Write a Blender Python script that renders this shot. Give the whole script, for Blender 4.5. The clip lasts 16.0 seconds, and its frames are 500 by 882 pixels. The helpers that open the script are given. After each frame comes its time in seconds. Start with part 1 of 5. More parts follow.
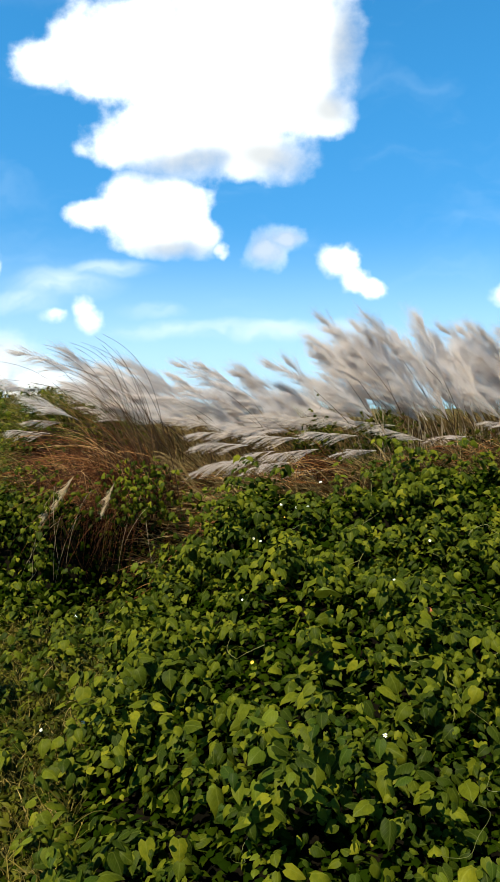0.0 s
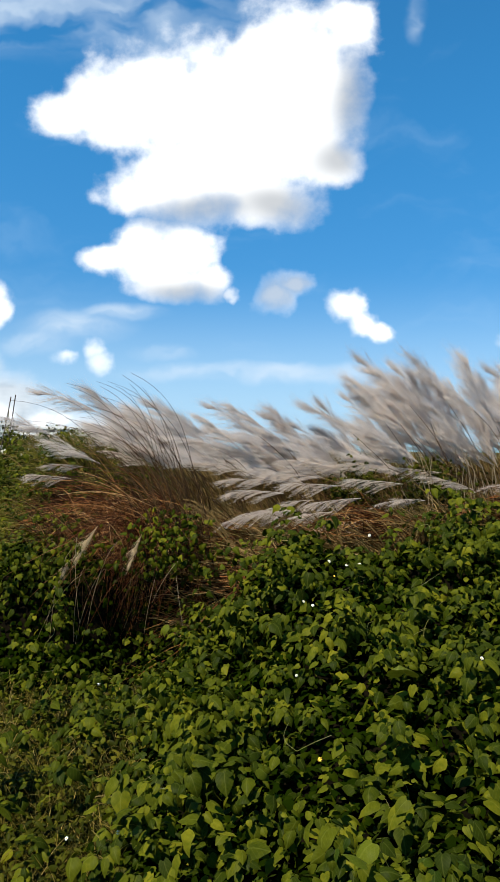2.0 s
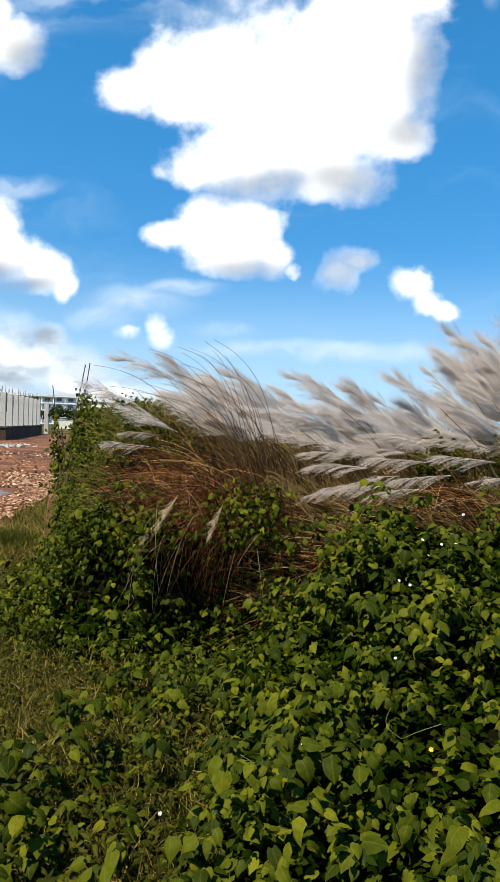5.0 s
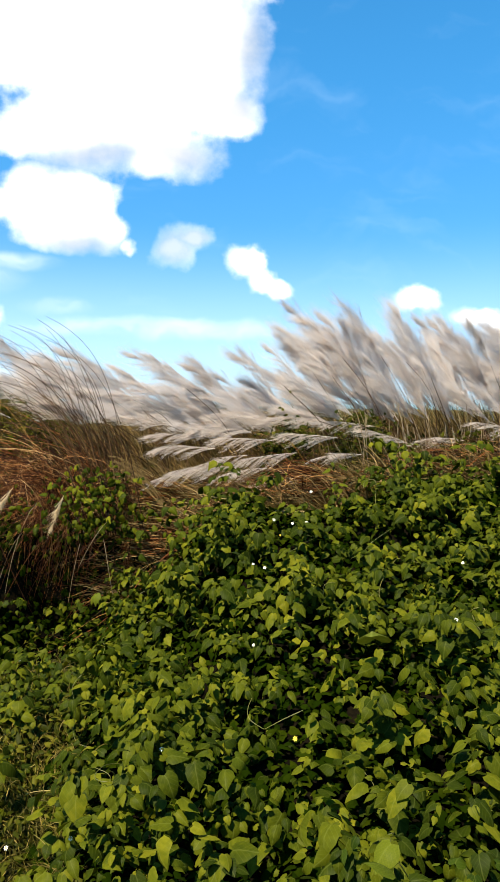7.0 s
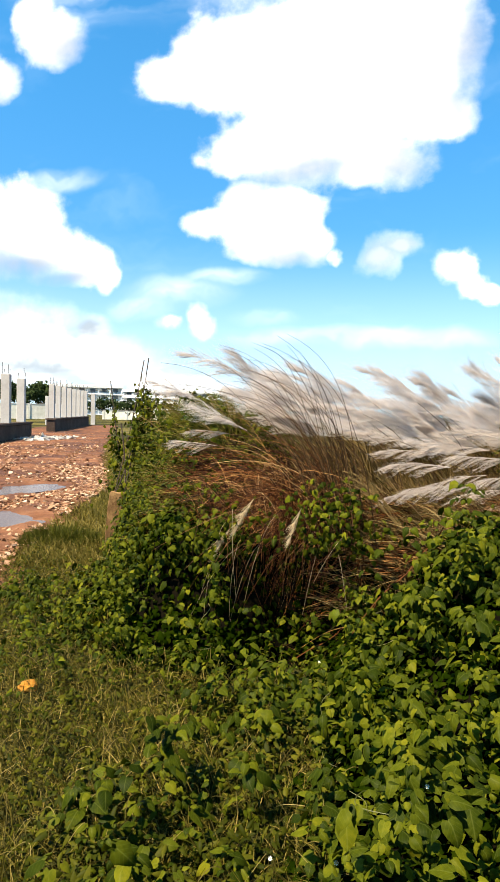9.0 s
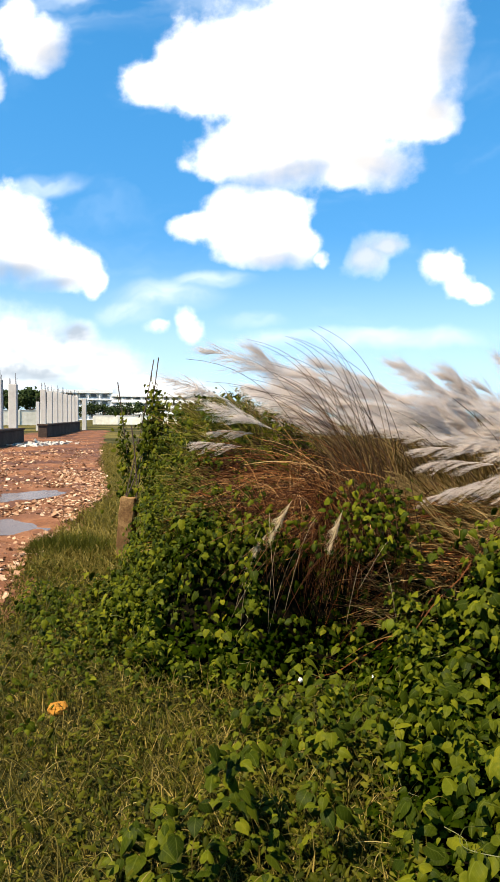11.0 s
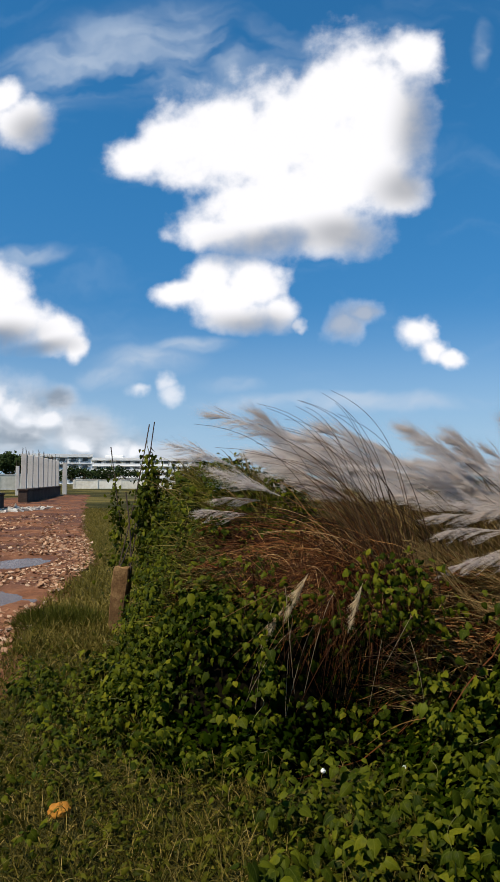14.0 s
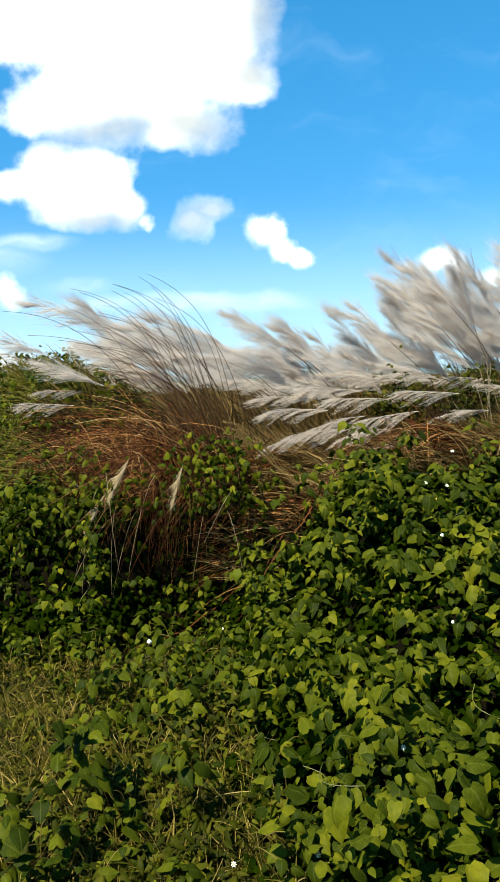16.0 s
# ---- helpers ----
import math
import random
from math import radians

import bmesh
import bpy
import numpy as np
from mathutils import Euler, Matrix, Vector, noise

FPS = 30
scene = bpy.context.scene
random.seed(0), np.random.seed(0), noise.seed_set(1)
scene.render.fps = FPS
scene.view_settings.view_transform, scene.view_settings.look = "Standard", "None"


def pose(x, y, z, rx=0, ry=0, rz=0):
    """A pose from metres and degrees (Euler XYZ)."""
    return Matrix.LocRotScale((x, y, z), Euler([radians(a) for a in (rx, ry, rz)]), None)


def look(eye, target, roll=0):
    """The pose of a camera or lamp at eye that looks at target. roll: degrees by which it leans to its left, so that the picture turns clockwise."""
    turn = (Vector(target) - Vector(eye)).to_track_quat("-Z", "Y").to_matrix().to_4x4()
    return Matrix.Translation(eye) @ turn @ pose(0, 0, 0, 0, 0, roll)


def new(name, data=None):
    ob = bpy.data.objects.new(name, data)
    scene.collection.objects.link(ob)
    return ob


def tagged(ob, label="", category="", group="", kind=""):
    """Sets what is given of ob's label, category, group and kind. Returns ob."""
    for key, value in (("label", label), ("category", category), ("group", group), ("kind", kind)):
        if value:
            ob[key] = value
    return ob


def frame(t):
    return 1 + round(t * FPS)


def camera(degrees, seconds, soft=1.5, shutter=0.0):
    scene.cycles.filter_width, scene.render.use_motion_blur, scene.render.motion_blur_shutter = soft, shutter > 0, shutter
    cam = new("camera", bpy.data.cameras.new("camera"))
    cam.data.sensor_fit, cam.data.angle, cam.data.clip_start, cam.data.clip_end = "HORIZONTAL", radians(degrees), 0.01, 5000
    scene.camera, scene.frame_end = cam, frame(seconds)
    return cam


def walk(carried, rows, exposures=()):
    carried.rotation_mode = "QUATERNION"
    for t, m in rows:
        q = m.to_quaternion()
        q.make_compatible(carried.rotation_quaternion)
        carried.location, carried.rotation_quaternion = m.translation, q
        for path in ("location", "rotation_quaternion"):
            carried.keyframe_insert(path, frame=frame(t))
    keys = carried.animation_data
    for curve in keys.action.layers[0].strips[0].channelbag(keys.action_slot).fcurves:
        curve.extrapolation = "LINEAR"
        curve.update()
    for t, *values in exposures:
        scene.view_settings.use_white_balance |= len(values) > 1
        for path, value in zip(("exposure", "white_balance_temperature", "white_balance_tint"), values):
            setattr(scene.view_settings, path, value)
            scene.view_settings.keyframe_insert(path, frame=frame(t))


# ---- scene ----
cam = camera(39.6, 16.0, soft=0.9)
METRES, EYE, TILT, LEAN, TURN = 2.3, 1.55, -2.7, 0.0, 0.0
ROWS = [
    (0.0, 0.0, 0.0, 0.0, -0.0, 0.0, -0.0),
    (0.5, -0.0179, 0.0444, -0.0017, 2.93, 0.25, -0.08),
    (1.0, -0.0285, 0.1155, 0.0073, 5.72, 2.77, -0.04),
    (1.5, -0.0631, 0.1603, 0.0092, 5.18, 1.9, 0.3),
    (2.0, -0.0953, 0.1796, 0.0174, 0.66, 3.46, -0.48),
    (2.5, -0.1035, 0.1903, 0.0181, 0.97, 2.58, -1.71),
    (3.0, -0.1131, 0.1815, 0.0175, 2.61, 3.82, -1.64),
    (3.5, -0.1475, 0.187, 0.013, 6.36, 2.42, -2.68),
    (6.0, -0.1809, 0.3135, -0.0039, 1.44, 1.53, -0.82),
    (6.5, -0.1804, 0.3318, 0.0034, -7.39, 1.68, -0.49),
    (7.0, -0.1891, 0.3269, 0.0104, -7.61, -0.06, -0.06),
    (7.5, -0.2063, 0.3265, 0.0149, -3.47, -0.08, -0.2),
    (8.0, -0.2229, 0.3294, 0.0178, 0.55, -0.29, -0.63),
    (8.5, -0.2515, 0.33, 0.0276, 5.23, -0.03, -1.15),
    (9.0, -0.2874, 0.338, 0.0301, 8.84, 0.41, -1.7),
    (9.5, -0.3107, 0.347, 0.0276, 9.29, -0.05, -2.85),
    (12.0, -0.4932, 0.4905, 0.0194, 7.36, 2.6, 0.36),
    (12.5, -0.5072, 0.4994, 0.0285, 6.77, 4.62, -0.67),
    (13.0, -0.5055, 0.5019, 0.0279, 6.44, 6.11, 0.14),
    (13.5, -0.5083, 0.4981, 0.0314, 6.18, 6.73, -0.06),
    (14.0, -0.5147, 0.5036, 0.0331, 6.45, 5.88, -0.35),
    (14.5, -0.5288, 0.5153, 0.0243, 6.4, 4.45, -1.01),
    (15.0, -0.4882, 0.5211, -0.0007, 0.89, 1.0, 1.04),
    (15.5, -0.439, 0.5169, -0.0138, -4.1, -1.62, 2.17),
    (16.0, -0.4261, 0.5072, -0.0136, -5.39, -2.33, 2.28),
]
EXPOSURES = [(0, 1.2, 6400, 5), (0.6, 1.12, 6350, 6), (1.5, 0.88, 6300, 8), (3.5, 0.78, 6300, 8), (5.8, 1.15, 6400, 8), (6.5, 1.30, 6500, 8), (7.5, 1.46, 6650, 8), (8.5, 1.56, 6850, 9), (9.7, 1.45, 6950, 10),
             (11.8, 1.16, 6650, 12), (12.5, 0.66, 6400, 12), (13.5, 0.40, 6300, 12), (14.5, 0.40, 6300, 12), (15.0, 0.80, 6300, 6), (15.5, 1.12, 6420, 1), (16, 1.30, 6450, 0)]
walk(cam, [(t, pose(0, 0, EYE, TILT, LEAN, TURN) @ pose(METRES * x, METRES * y, METRES * z, 90 + pitch, roll, yaw)) for t, x, y, z, yaw, pitch, roll in ROWS], EXPOSURES)

# ---- sky and sun ----
SUN_AZ, SUN_EL = -139.0, 56.0          # degrees from +y towards +x, and above the horizon
sun_way = Vector((math.sin(radians(SUN_AZ)) * math.cos(radians(SUN_EL)), math.cos(radians(SUN_AZ)) * math.cos(radians(SUN_EL)), math.sin(radians(SUN_EL))))
sun = new("sun", bpy.data.lights.new("sun", "SUN"))
sun.data.energy, sun.data.angle, sun.data.color = 5.0, radians(0.6), (1.0, 0.90, 0.74)
sun.matrix_world = look(sun_way * 50, (0, 0, 0))

# cloud lobes on the plane one unit ahead: centre right, centre up, half width, half height
CLOUD_BIG = [(-0.279, 0.488, 0.0456, 0.0291), (-0.222, 0.502, 0.065, 0.0553), (-0.145, 0.504, 0.0727, 0.0757), (-0.069, 0.506, 0.0747, 0.0766), (0.02, 0.567, 0.0601, 0.0776), (0.072, 0.548, 0.0582, 0.0757), (0.129, 0.61, 0.033, 0.0359), (0.053, 0.464, 0.065, 0.0689), (-0.013, 0.426, 0.0873, 0.0718), (-0.105, 0.404, 0.0795, 0.0543), (-0.171, 0.37, 0.0475, 0.0194), (0.095, 0.415, 0.0446, 0.0272), (0.01, 0.364, 0.0524, 0.031), (-0.01, 0.51, 0.0727, 0.0679)]
CLOUD_SHADE = [(0.13, 0.506, 0.032, 0.059), (-0.08, 0.345, 0.075, 0.022), (0.026, 0.353, 0.057, 0.027), (-0.115, 0.225, 0.058, 0.018), (0.108, 0.427, 0.032, 0.025), (-0.45, 0.54, 0.04, 0.03), (-0.56, 0.49, 0.035, 0.03)]
CLOUD_BASE = [(-0.513, 0.221, 0.073, 0.022), (-0.449, 0.2, 0.063, 0.013), (-0.596, 0.22, 0.066, 0.034)]
CLOUD_MID = [(-0.169, 0.3, 0.038, 0.0304), (-0.106, 0.285, 0.0399, 0.0351), (-0.214, 0.278, 0.037, 0.0181), (-0.123, 0.244, 0.0617, 0.0209), (-0.073, 0.244, 0.0218, 0.0209), (-0.148, 0.268, 0.057, 0.0285)]
CLOUD_SMALL = [(0.12, 0.21, 0.0252, 0.0216), (0.144, 0.184, 0.0207, 0.0162), (0.174, 0.174, 0.0207, 0.0126)]
CLOUD_TINY = [(-0.239, 0.138, 0.011, 0.011), (-0.229, 0.124, 0.013, 0.011), (-0.285, 0.131, 0.013, 0.008), (-0.046, 0.222, 0.010, 0.006)]
CLOUD_FAINT = [(0.049, 0.243, 0.0211, 0.0132), (0.02, 0.224, 0.0185, 0.0202)]
CLOUD_LEFT = [(-0.509, 0.283, 0.06, 0.047), (-0.587, 0.297, 0.071, 0.056), (-0.413, 0.222, 0.036, 0.028), (-0.381, 0.201, 0.019, 0.017), (-0.467, 0.244, 0.05, 0.03), (-0.469, 0.552, 0.039, 0.035), (-0.5, 0.591, 0.027, 0.025), (-0.561, 0.499, 0.029, 0.028)]
CLOUD_BANK = [(-0.62, 0.10, 0.10, 0.075), (-0.53, 0.09, 0.09, 0.062), (-0.45, 0.085, 0.08, 0.052), (-0.403, 0.122, 0.032, 0.022), (-0.37, 0.07, 0.06, 0.042), (-0.31, 0.045, 0.06, 0.03), (-0.24, 0.03, 0.05, 0.022)]
CLOUD_HEADS = [(-0.475, 0.104, 0.026, 0.022), (-0.452, 0.092, 0.022, 0.016), (-0.415, 0.09, 0.028, 0.02), (-0.50, 0.122, 0.024, 0.018), (-0.312, 0.05, 0.024, 0.017), (-0.282, 0.047, 0.018, 0.014), (-0.372, 0.05, 0.02, 0.012), (-0.55, 0.10, 0.035, 0.024)]
CLOUD_RIGHT = [(0.383, 0.159, 0.035, 0.015), (0.479, 0.138, 0.038, 0.014), (0.534, 0.122, 0.046, 0.021), (0.597, 0.162, 0.037, 0.021)]

CLOUD_VEIL = [(-0.246, 0.646, 0.194, 0.069), (-0.404, 0.631, 0.106, 0.053), (-0.265, 0.175, 0.07, 0.022), (-0.195, 0.198, 0.05, 0.012), (-0.318, 0.154, 0.052, 0.017), (-0.453, 0.345, 0.053, 0.016), (-0.14, 0.136, 0.041, 0.01), (0.006, 0.11, 0.203, 0.013), (0.225, 0.63, 0.014, 0.03)]


class Nodes:
    """Short hand for wiring a node tree."""

    def __init__(self, tree):
        self.tree = tree
        tree.nodes.clear()

    def add(self, kind, ins=None, **props):
        n = self.tree.nodes.new(kind)
        for k, v in props.items():
            setattr(n, k, v)
        for k, v in (ins or {}).items():
            self.wire(n.inputs[k], v)
        return n

    def wire(self, socket, v):
        if isinstance(v, bpy.types.NodeSocket):
            self.tree.links.new(v, socket)
        else:
            socket.default_value = v

    def math(self, op, a, b=0.0, c=0.0, clamp=False):
        n = self.add("ShaderNodeMath", {0: a, 1: b, 2: c}, operation=op, use_clamp=clamp)
        return n.outputs[0]

    def vmath(self, op, a, b=(0, 0, 0), c=(0, 0, 0)):
        n = self.add("ShaderNodeVectorMath", {0: a, 1: b, 2: c}, operation=op)
        return n.outputs["Value"] if op in ("LENGTH", "DOT_PRODUCT") else n.outputs[0]

    def noise(self, vec, scale, detail=4.0, rough=0.55, out=0):
        return self.add("ShaderNodeTexNoise", {"Vector": vec, "Scale": scale, "Detail": detail, "Roughness": rough}).outputs[out]

    def ramp(self, fac, stops, ease="LINEAR"):
        n = self.add("ShaderNodeValToRGB", {0: fac})
        n.color_ramp.interpolation = ease
        while len(n.color_ramp.elements) < len(stops):
            n.color_ramp.elements.new(0.5)
        for e, (p, c) in zip(n.color_ramp.elements, stops):
            e.position, e.color = p, (*c, 1)
        return n.outputs[0]

    def smooth(self, v, lo, hi):
        return self.add("ShaderNodeMapRange", {0: v, 1: lo, 2: hi}, interpolation_type="SMOOTHSTEP").outputs[0]

    def mix(self, fac, a, b, blend="MIX"):
        n = self.add("ShaderNodeMix", data_type="RGBA", blend_type=blend)
        self.wire(n.inputs[0], fac), self.wire(n.inputs[6], a), self.wire(n.inputs[7], b)
        return n.outputs[2]


world = bpy.data.worlds.new("sky")
scene.world = world
world.use_nodes = True
W = Nodes(world.node_tree)
way = W.add("ShaderNodeTexCoord").outputs["Generated"]
axes = W.add("ShaderNodeSeparateXYZ", {0: way})
ahead = W.math("MAXIMUM", axes.outputs[1], 0.05)
plane = W.add("ShaderNodeCombineXYZ", {0: W.math("DIVIDE", axes.outputs[0], ahead), 1: W.math("DIVIDE", axes.outputs[2], ahead)}).outputs[0]
swirl = W.vmath("SUBTRACT", W.noise(plane, 9.0, 4.0, 0.52, 1), (0.5, 0.5, 0.5))
warped = W.vmath("MULTIPLY_ADD", swirl, (0.05, 0.042, 0.0), plane)


ruffled = W.vmath("MULTIPLY_ADD", W.vmath("SUBTRACT", W.noise(plane, 34.0, 3.0, 0.55, 1), (0.5, 0.5, 0.5)), (0.020, 0.018, 0.0), warped)
gentle = W.vmath("MULTIPLY_ADD", W.vmath("SUBTRACT", W.noise(plane, 7.0, 1.0, 0.4, 1), (0.5, 0.5, 0.5)), (0.05, 0.04, 0.0), plane)


def lobes(groups, smoothing, rise=0.0, where=None):
    where = where or warped
    field = None
    for cx, cy, rx, ry in groups:
        cy = cy + rise * ry
        d = W.vmath("LENGTH", W.vmath("MULTIPLY_ADD", where, (1 / rx, 1 / ry, 0.0), (-cx / rx, -cy / ry, 0.0)))
        field = d if field is None else W.math("SMOOTH_MIN", field, d, smoothing)
    return field


billow = W.noise(plane, 15.0, 5.0, 0.52)
frayed = W.noise(plane, 34.0, 4.0, 0.55)
field_a = lobes(CLOUD_BIG, 0.5)
field_b = lobes(CLOUD_MID + CLOUD_LEFT, 0.35)
field_s = lobes(CLOUD_SMALL + CLOUD_RIGHT, 0.3, 0.0, ruffled)
field_c = lobes(CLOUD_BANK, 0.5)
field_f = lobes(CLOUD_FAINT, 0.5, 0.0, ruffled)
field_t = lobes(CLOUD_TINY, 0.4, 0.0, ruffled)
ragged = W.math("ADD", W.math("MULTIPLY_ADD", billow, 1.7, -0.85), W.math("MULTIPLY_ADD", frayed, 0.5, -0.25))
hollow = W.noise(W.vmath("MULTIPLY_ADD", plane, (1, 1, 1), (0.0, -0.035, 0.0)), 6.0, 1.5, 0.4)
up = W.add("ShaderNodeSeparateXYZ", {0: plane}).outputs[1]
shade = W.math("MULTIPLY", W.smooth(lobes(CLOUD_SHADE, 0.5, 0.0, gentle), 1.8, 0.2), W.smooth(hollow, 0.05, 0.40))
base = W.smooth(lobes(CLOUD_BASE, 0.5, 0.0, gentle), 1.7, 0.3)
cover_a = W.smooth(W.math("ADD", field_a, ragged), W.math("MULTIPLY_ADD", shade, 0.7, 1.50), W.math("MULTIPLY_ADD", shade, -0.5, 0.62))
cover_b = W.smooth(W.math("ADD", field_b, ragged), W.math("MULTIPLY_ADD", W.math("MAXIMUM", shade, base), 0.8, 1.48), W.math("MULTIPLY_ADD", W.math("MAXIMUM", shade, base), -0.55, 0.60))
cover_s = W.smooth(W.math("ADD", field_s, ragged), 1.5, 0.45)
cover_f = W.math("MULTIPLY", W.smooth(W.math("ADD", field_f, ragged), 1.8, 0.2), 0.66)
cover_t = W.math("MULTIPLY", W.smooth(W.math("ADD", field_t, W.math("MULTIPLY", ragged, 1.5)), 1.9, 0.1), 0.66)
cover_c = W.math("MULTIPLY", W.smooth(W.math("ADD", field_c, W.math("MULTIPLY", ragged, 0.6)), 1.45, 0.35), 0.74)
heads = W.smooth(W.math("ADD", lobes(CLOUD_HEADS, 0.5), W.math("MULTIPLY", ragged, 1.3)), 1.8, 0.4)
cover_c = W.math("MAXIMUM", cover_c, W.math("MULTIPLY", heads, 0.88))
cover = W.math("MAXIMUM", W.math("MAXIMUM", cover_a, cover_b), W.math("MAXIMUM", W.math("MAXIMUM", cover_s, cover_f), W.math("MAXIMUM", cover_c, cover_t)))
# thin veils: drawn-out haze over the blue, thicker low down
drawn = W.vmath("MULTIPLY", W.vmath("MULTIPLY_ADD", swirl, (0.12, 0.12, 0.0), plane), (2.2, 6.0, 1.0))
streak = W.noise(drawn, 2.0, 3.5, 0.55)
veil_cover = W.math("MULTIPLY", W.smooth(lobes(CLOUD_VEIL, 0.3), 1.5, 0.2), W.smooth(streak, 0.32, 0.68))
low = W.smooth(axes.outputs[2], 0.26, 0.0)
veil = W.math("ADD", W.math("MULTIPLY", W.smooth(streak, 0.5, 0.8), 0.14), W.math("MULTIPLY", low, 0.76))
veil = W.math("ADD", veil, W.math("MULTIPLY", veil_cover, 0.5), clamp=True)
veil = W.math("MULTIPLY", veil, W.smooth(axes.outputs[2], -0.01, 0.02))
# clouds behind the viewer: broken cumulus all round
round_about = W.smooth(W.noise(way, 3.2, 5.0, 0.6), 0.60, 0.70)
behind = W.smooth(axes.outputs[1], 0.3, -0.1)
cover = W.math("MAXIMUM", cover, W.math("MULTIPLY", W.math("MULTIPLY", round_about, behind), W.smooth(axes.outputs[2], 0.02, 0.15)))
# grey hearts and undersides
banks = W.noise(W.vmath("MULTIPLY_ADD", swirl, (0.05, 0.03, 0.0), W.vmath("MULTIPLY", plane, (0.8, 1.9, 1.0))), 13.0, 3.0, 0.5)
grey_low = W.math("MULTIPLY", W.smooth(banks, 0.44, 0.60), W.smooth(up, 0.13, 0.08))
under = W.math("SUBTRACT", W.smooth(lobes(CLOUD_HEADS, 0.3, -0.9), 1.5, 0.5), W.smooth(lobes(CLOUD_HEADS, 0.3, 0.25), 1.3, 0.6), clamp=True)
grey_low = W.math("MAXIMUM", W.math("MULTIPLY", grey_low, W.math("SUBTRACT", 1.0, heads)), W.math("MULTIPLY", under, 0.85))
grey = W.math("MAXIMUM", W.math("MULTIPLY", shade, 0.64), W.math("MULTIPLY", grey_low, 0.72))
grey = W.math("MAXIMUM", grey, W.math("MULTIPLY", base, 0.82))
grey = W.math("MAXIMUM", grey, W.math("MULTIPLY", W.math("MULTIPLY", W.smooth(field_c, 1.5, 0.5), W.math("SUBTRACT", 1.0, heads)), W.math("MULTIPLY_ADD", W.smooth(banks, 0.38, 0.62), 0.45, 0.42)))
grey = W.math("MAXIMUM", grey, W.math("MULTIPLY", W.smooth(field_f, 1.6, 0.8), 0.55))
CLOUD = 0.77
cloud_colour = W.mix(grey, (CLOUD, 0.985 * CLOUD, 0.97 * CLOUD, 1), (0.20 * CLOUD, 0.22 * CLOUD, 0.25 * CLOUD, 1))
sky = W.add("ShaderNodeTexSky", sky_type="NISHITA", sun_disc=False, sun_elevation=radians(SUN_EL), sun_rotation=radians(SUN_AZ), air_density=1.0, dust_density=0.4, ozone_density=2.0)
SKY = 0.054
scaled = W.add("ShaderNodeVectorMath", {0: sky.outputs[0]}, operation="SCALE")
scaled.inputs[3].default_value = SKY
tint = W.mix(W.smooth(axes.outputs[2], 0.03, 0.5), (0.48, 0.92, 1.27, 1), (0.405, 1.39, 1.81, 1))
tinted = W.mix(1.0, scaled.outputs[0], tint, "MULTIPLY")
hazed = W.mix(veil, tinted, (0.33, 0.45, 0.58, 1))
wisped = W.mix(W.math("MULTIPLY", veil_cover, 0.45), hazed, (0.50, 0.52, 0.54, 1))
full = W.mix(cover, wisped, cloud_colour)
W.add("ShaderNodeOutputWorld", {0: W.add("ShaderNodeBackground", {0: full, 1: 1.0}).outputs[0]})

# ---- materials ----
def material(name, stops, scale=8.0, rough=0.7, per="island", spread=0.6, through_light=0.0, bump=0.0, metal=0.0, fine=60.0, spec=0.35, veins=0.0):
    """A surface whose colour runs through stops by piece and by two sizes of noise; through_light: share of light that a leaf lets through."""
    m = bpy.data.materials.new(name)
    m.use_nodes = True
    N = Nodes(m.node_tree)
    where = N.add("ShaderNodeTexCoord").outputs["Object"]
    big, small = N.noise(where, scale, 5.0), N.noise(where, fine, 3.0)
    fac = N.math("ADD", N.math("MULTIPLY", big, 0.65), N.math("MULTIPLY", small, 0.35))
    fac = N.add("ShaderNodeMapRange", {0: fac, 1: 0.3, 2: 0.7}).outputs[0]
    if per == "island":
        fac = N.add("ShaderNodeMix", {0: spread, 2: fac, 3: N.add("ShaderNodeNewGeometry").outputs["Random Per Island"]}).outputs[0]
    elif per == "object":
        fac = N.add("ShaderNodeMix", {0: spread, 2: fac, 3: N.add("ShaderNodeObjectInfo").outputs["Random"]}).outputs[0]
    colour = N.ramp(fac, stops)
    if veins:
        uv = N.add("ShaderNodeSeparateXYZ", {0: N.add("ShaderNodeUVMap").outputs[0]})
        off = N.math("ABSOLUTE", N.math("SUBTRACT", uv.outputs[0], 0.5))
        rib = N.smooth(off, 0.035, 0.010)
        side = N.math("ABSOLUTE", N.math("SUBTRACT", N.math("FRACT", N.math("MULTIPLY", N.math("SUBTRACT", uv.outputs[1], off), 5.0)), 0.5))
        vein = N.math("MAXIMUM", rib, N.math("MULTIPLY", N.smooth(side, 0.09, 0.02), 0.6))
        colour = N.mix(N.math("MULTIPLY", vein, veins), colour, (0.20, 0.22, 0.05, 1))
    shade = N.add("ShaderNodeBsdfPrincipled", {"Base Color": colour, "Roughness": rough, "Metallic": metal, "Specular IOR Level": spec})
    if bump:
        h = N.math("ADD", N.math("MULTIPLY", big, 1.0), N.math("MULTIPLY", small, 0.5))
        N.wire(shade.inputs["Normal"], N.add("ShaderNodeBump", {"Height": h, "Strength": bump, "Distance": 0.03}).outputs[0])
    out = shade.outputs[0]
    if through_light:
        glow = N.add("ShaderNodeBsdfTranslucent", {"Color": N.mix(1.0, colour, (1.25, 1.2, 0.55, 1), "MULTIPLY") if through_light < 0.4 else colour})
        out = N.add("ShaderNodeMixShader", {0: through_light, 1: out, 2: glow.outputs[0]}).outputs[0]
    N.add("ShaderNodeOutputMaterial", {0: out})
    return m


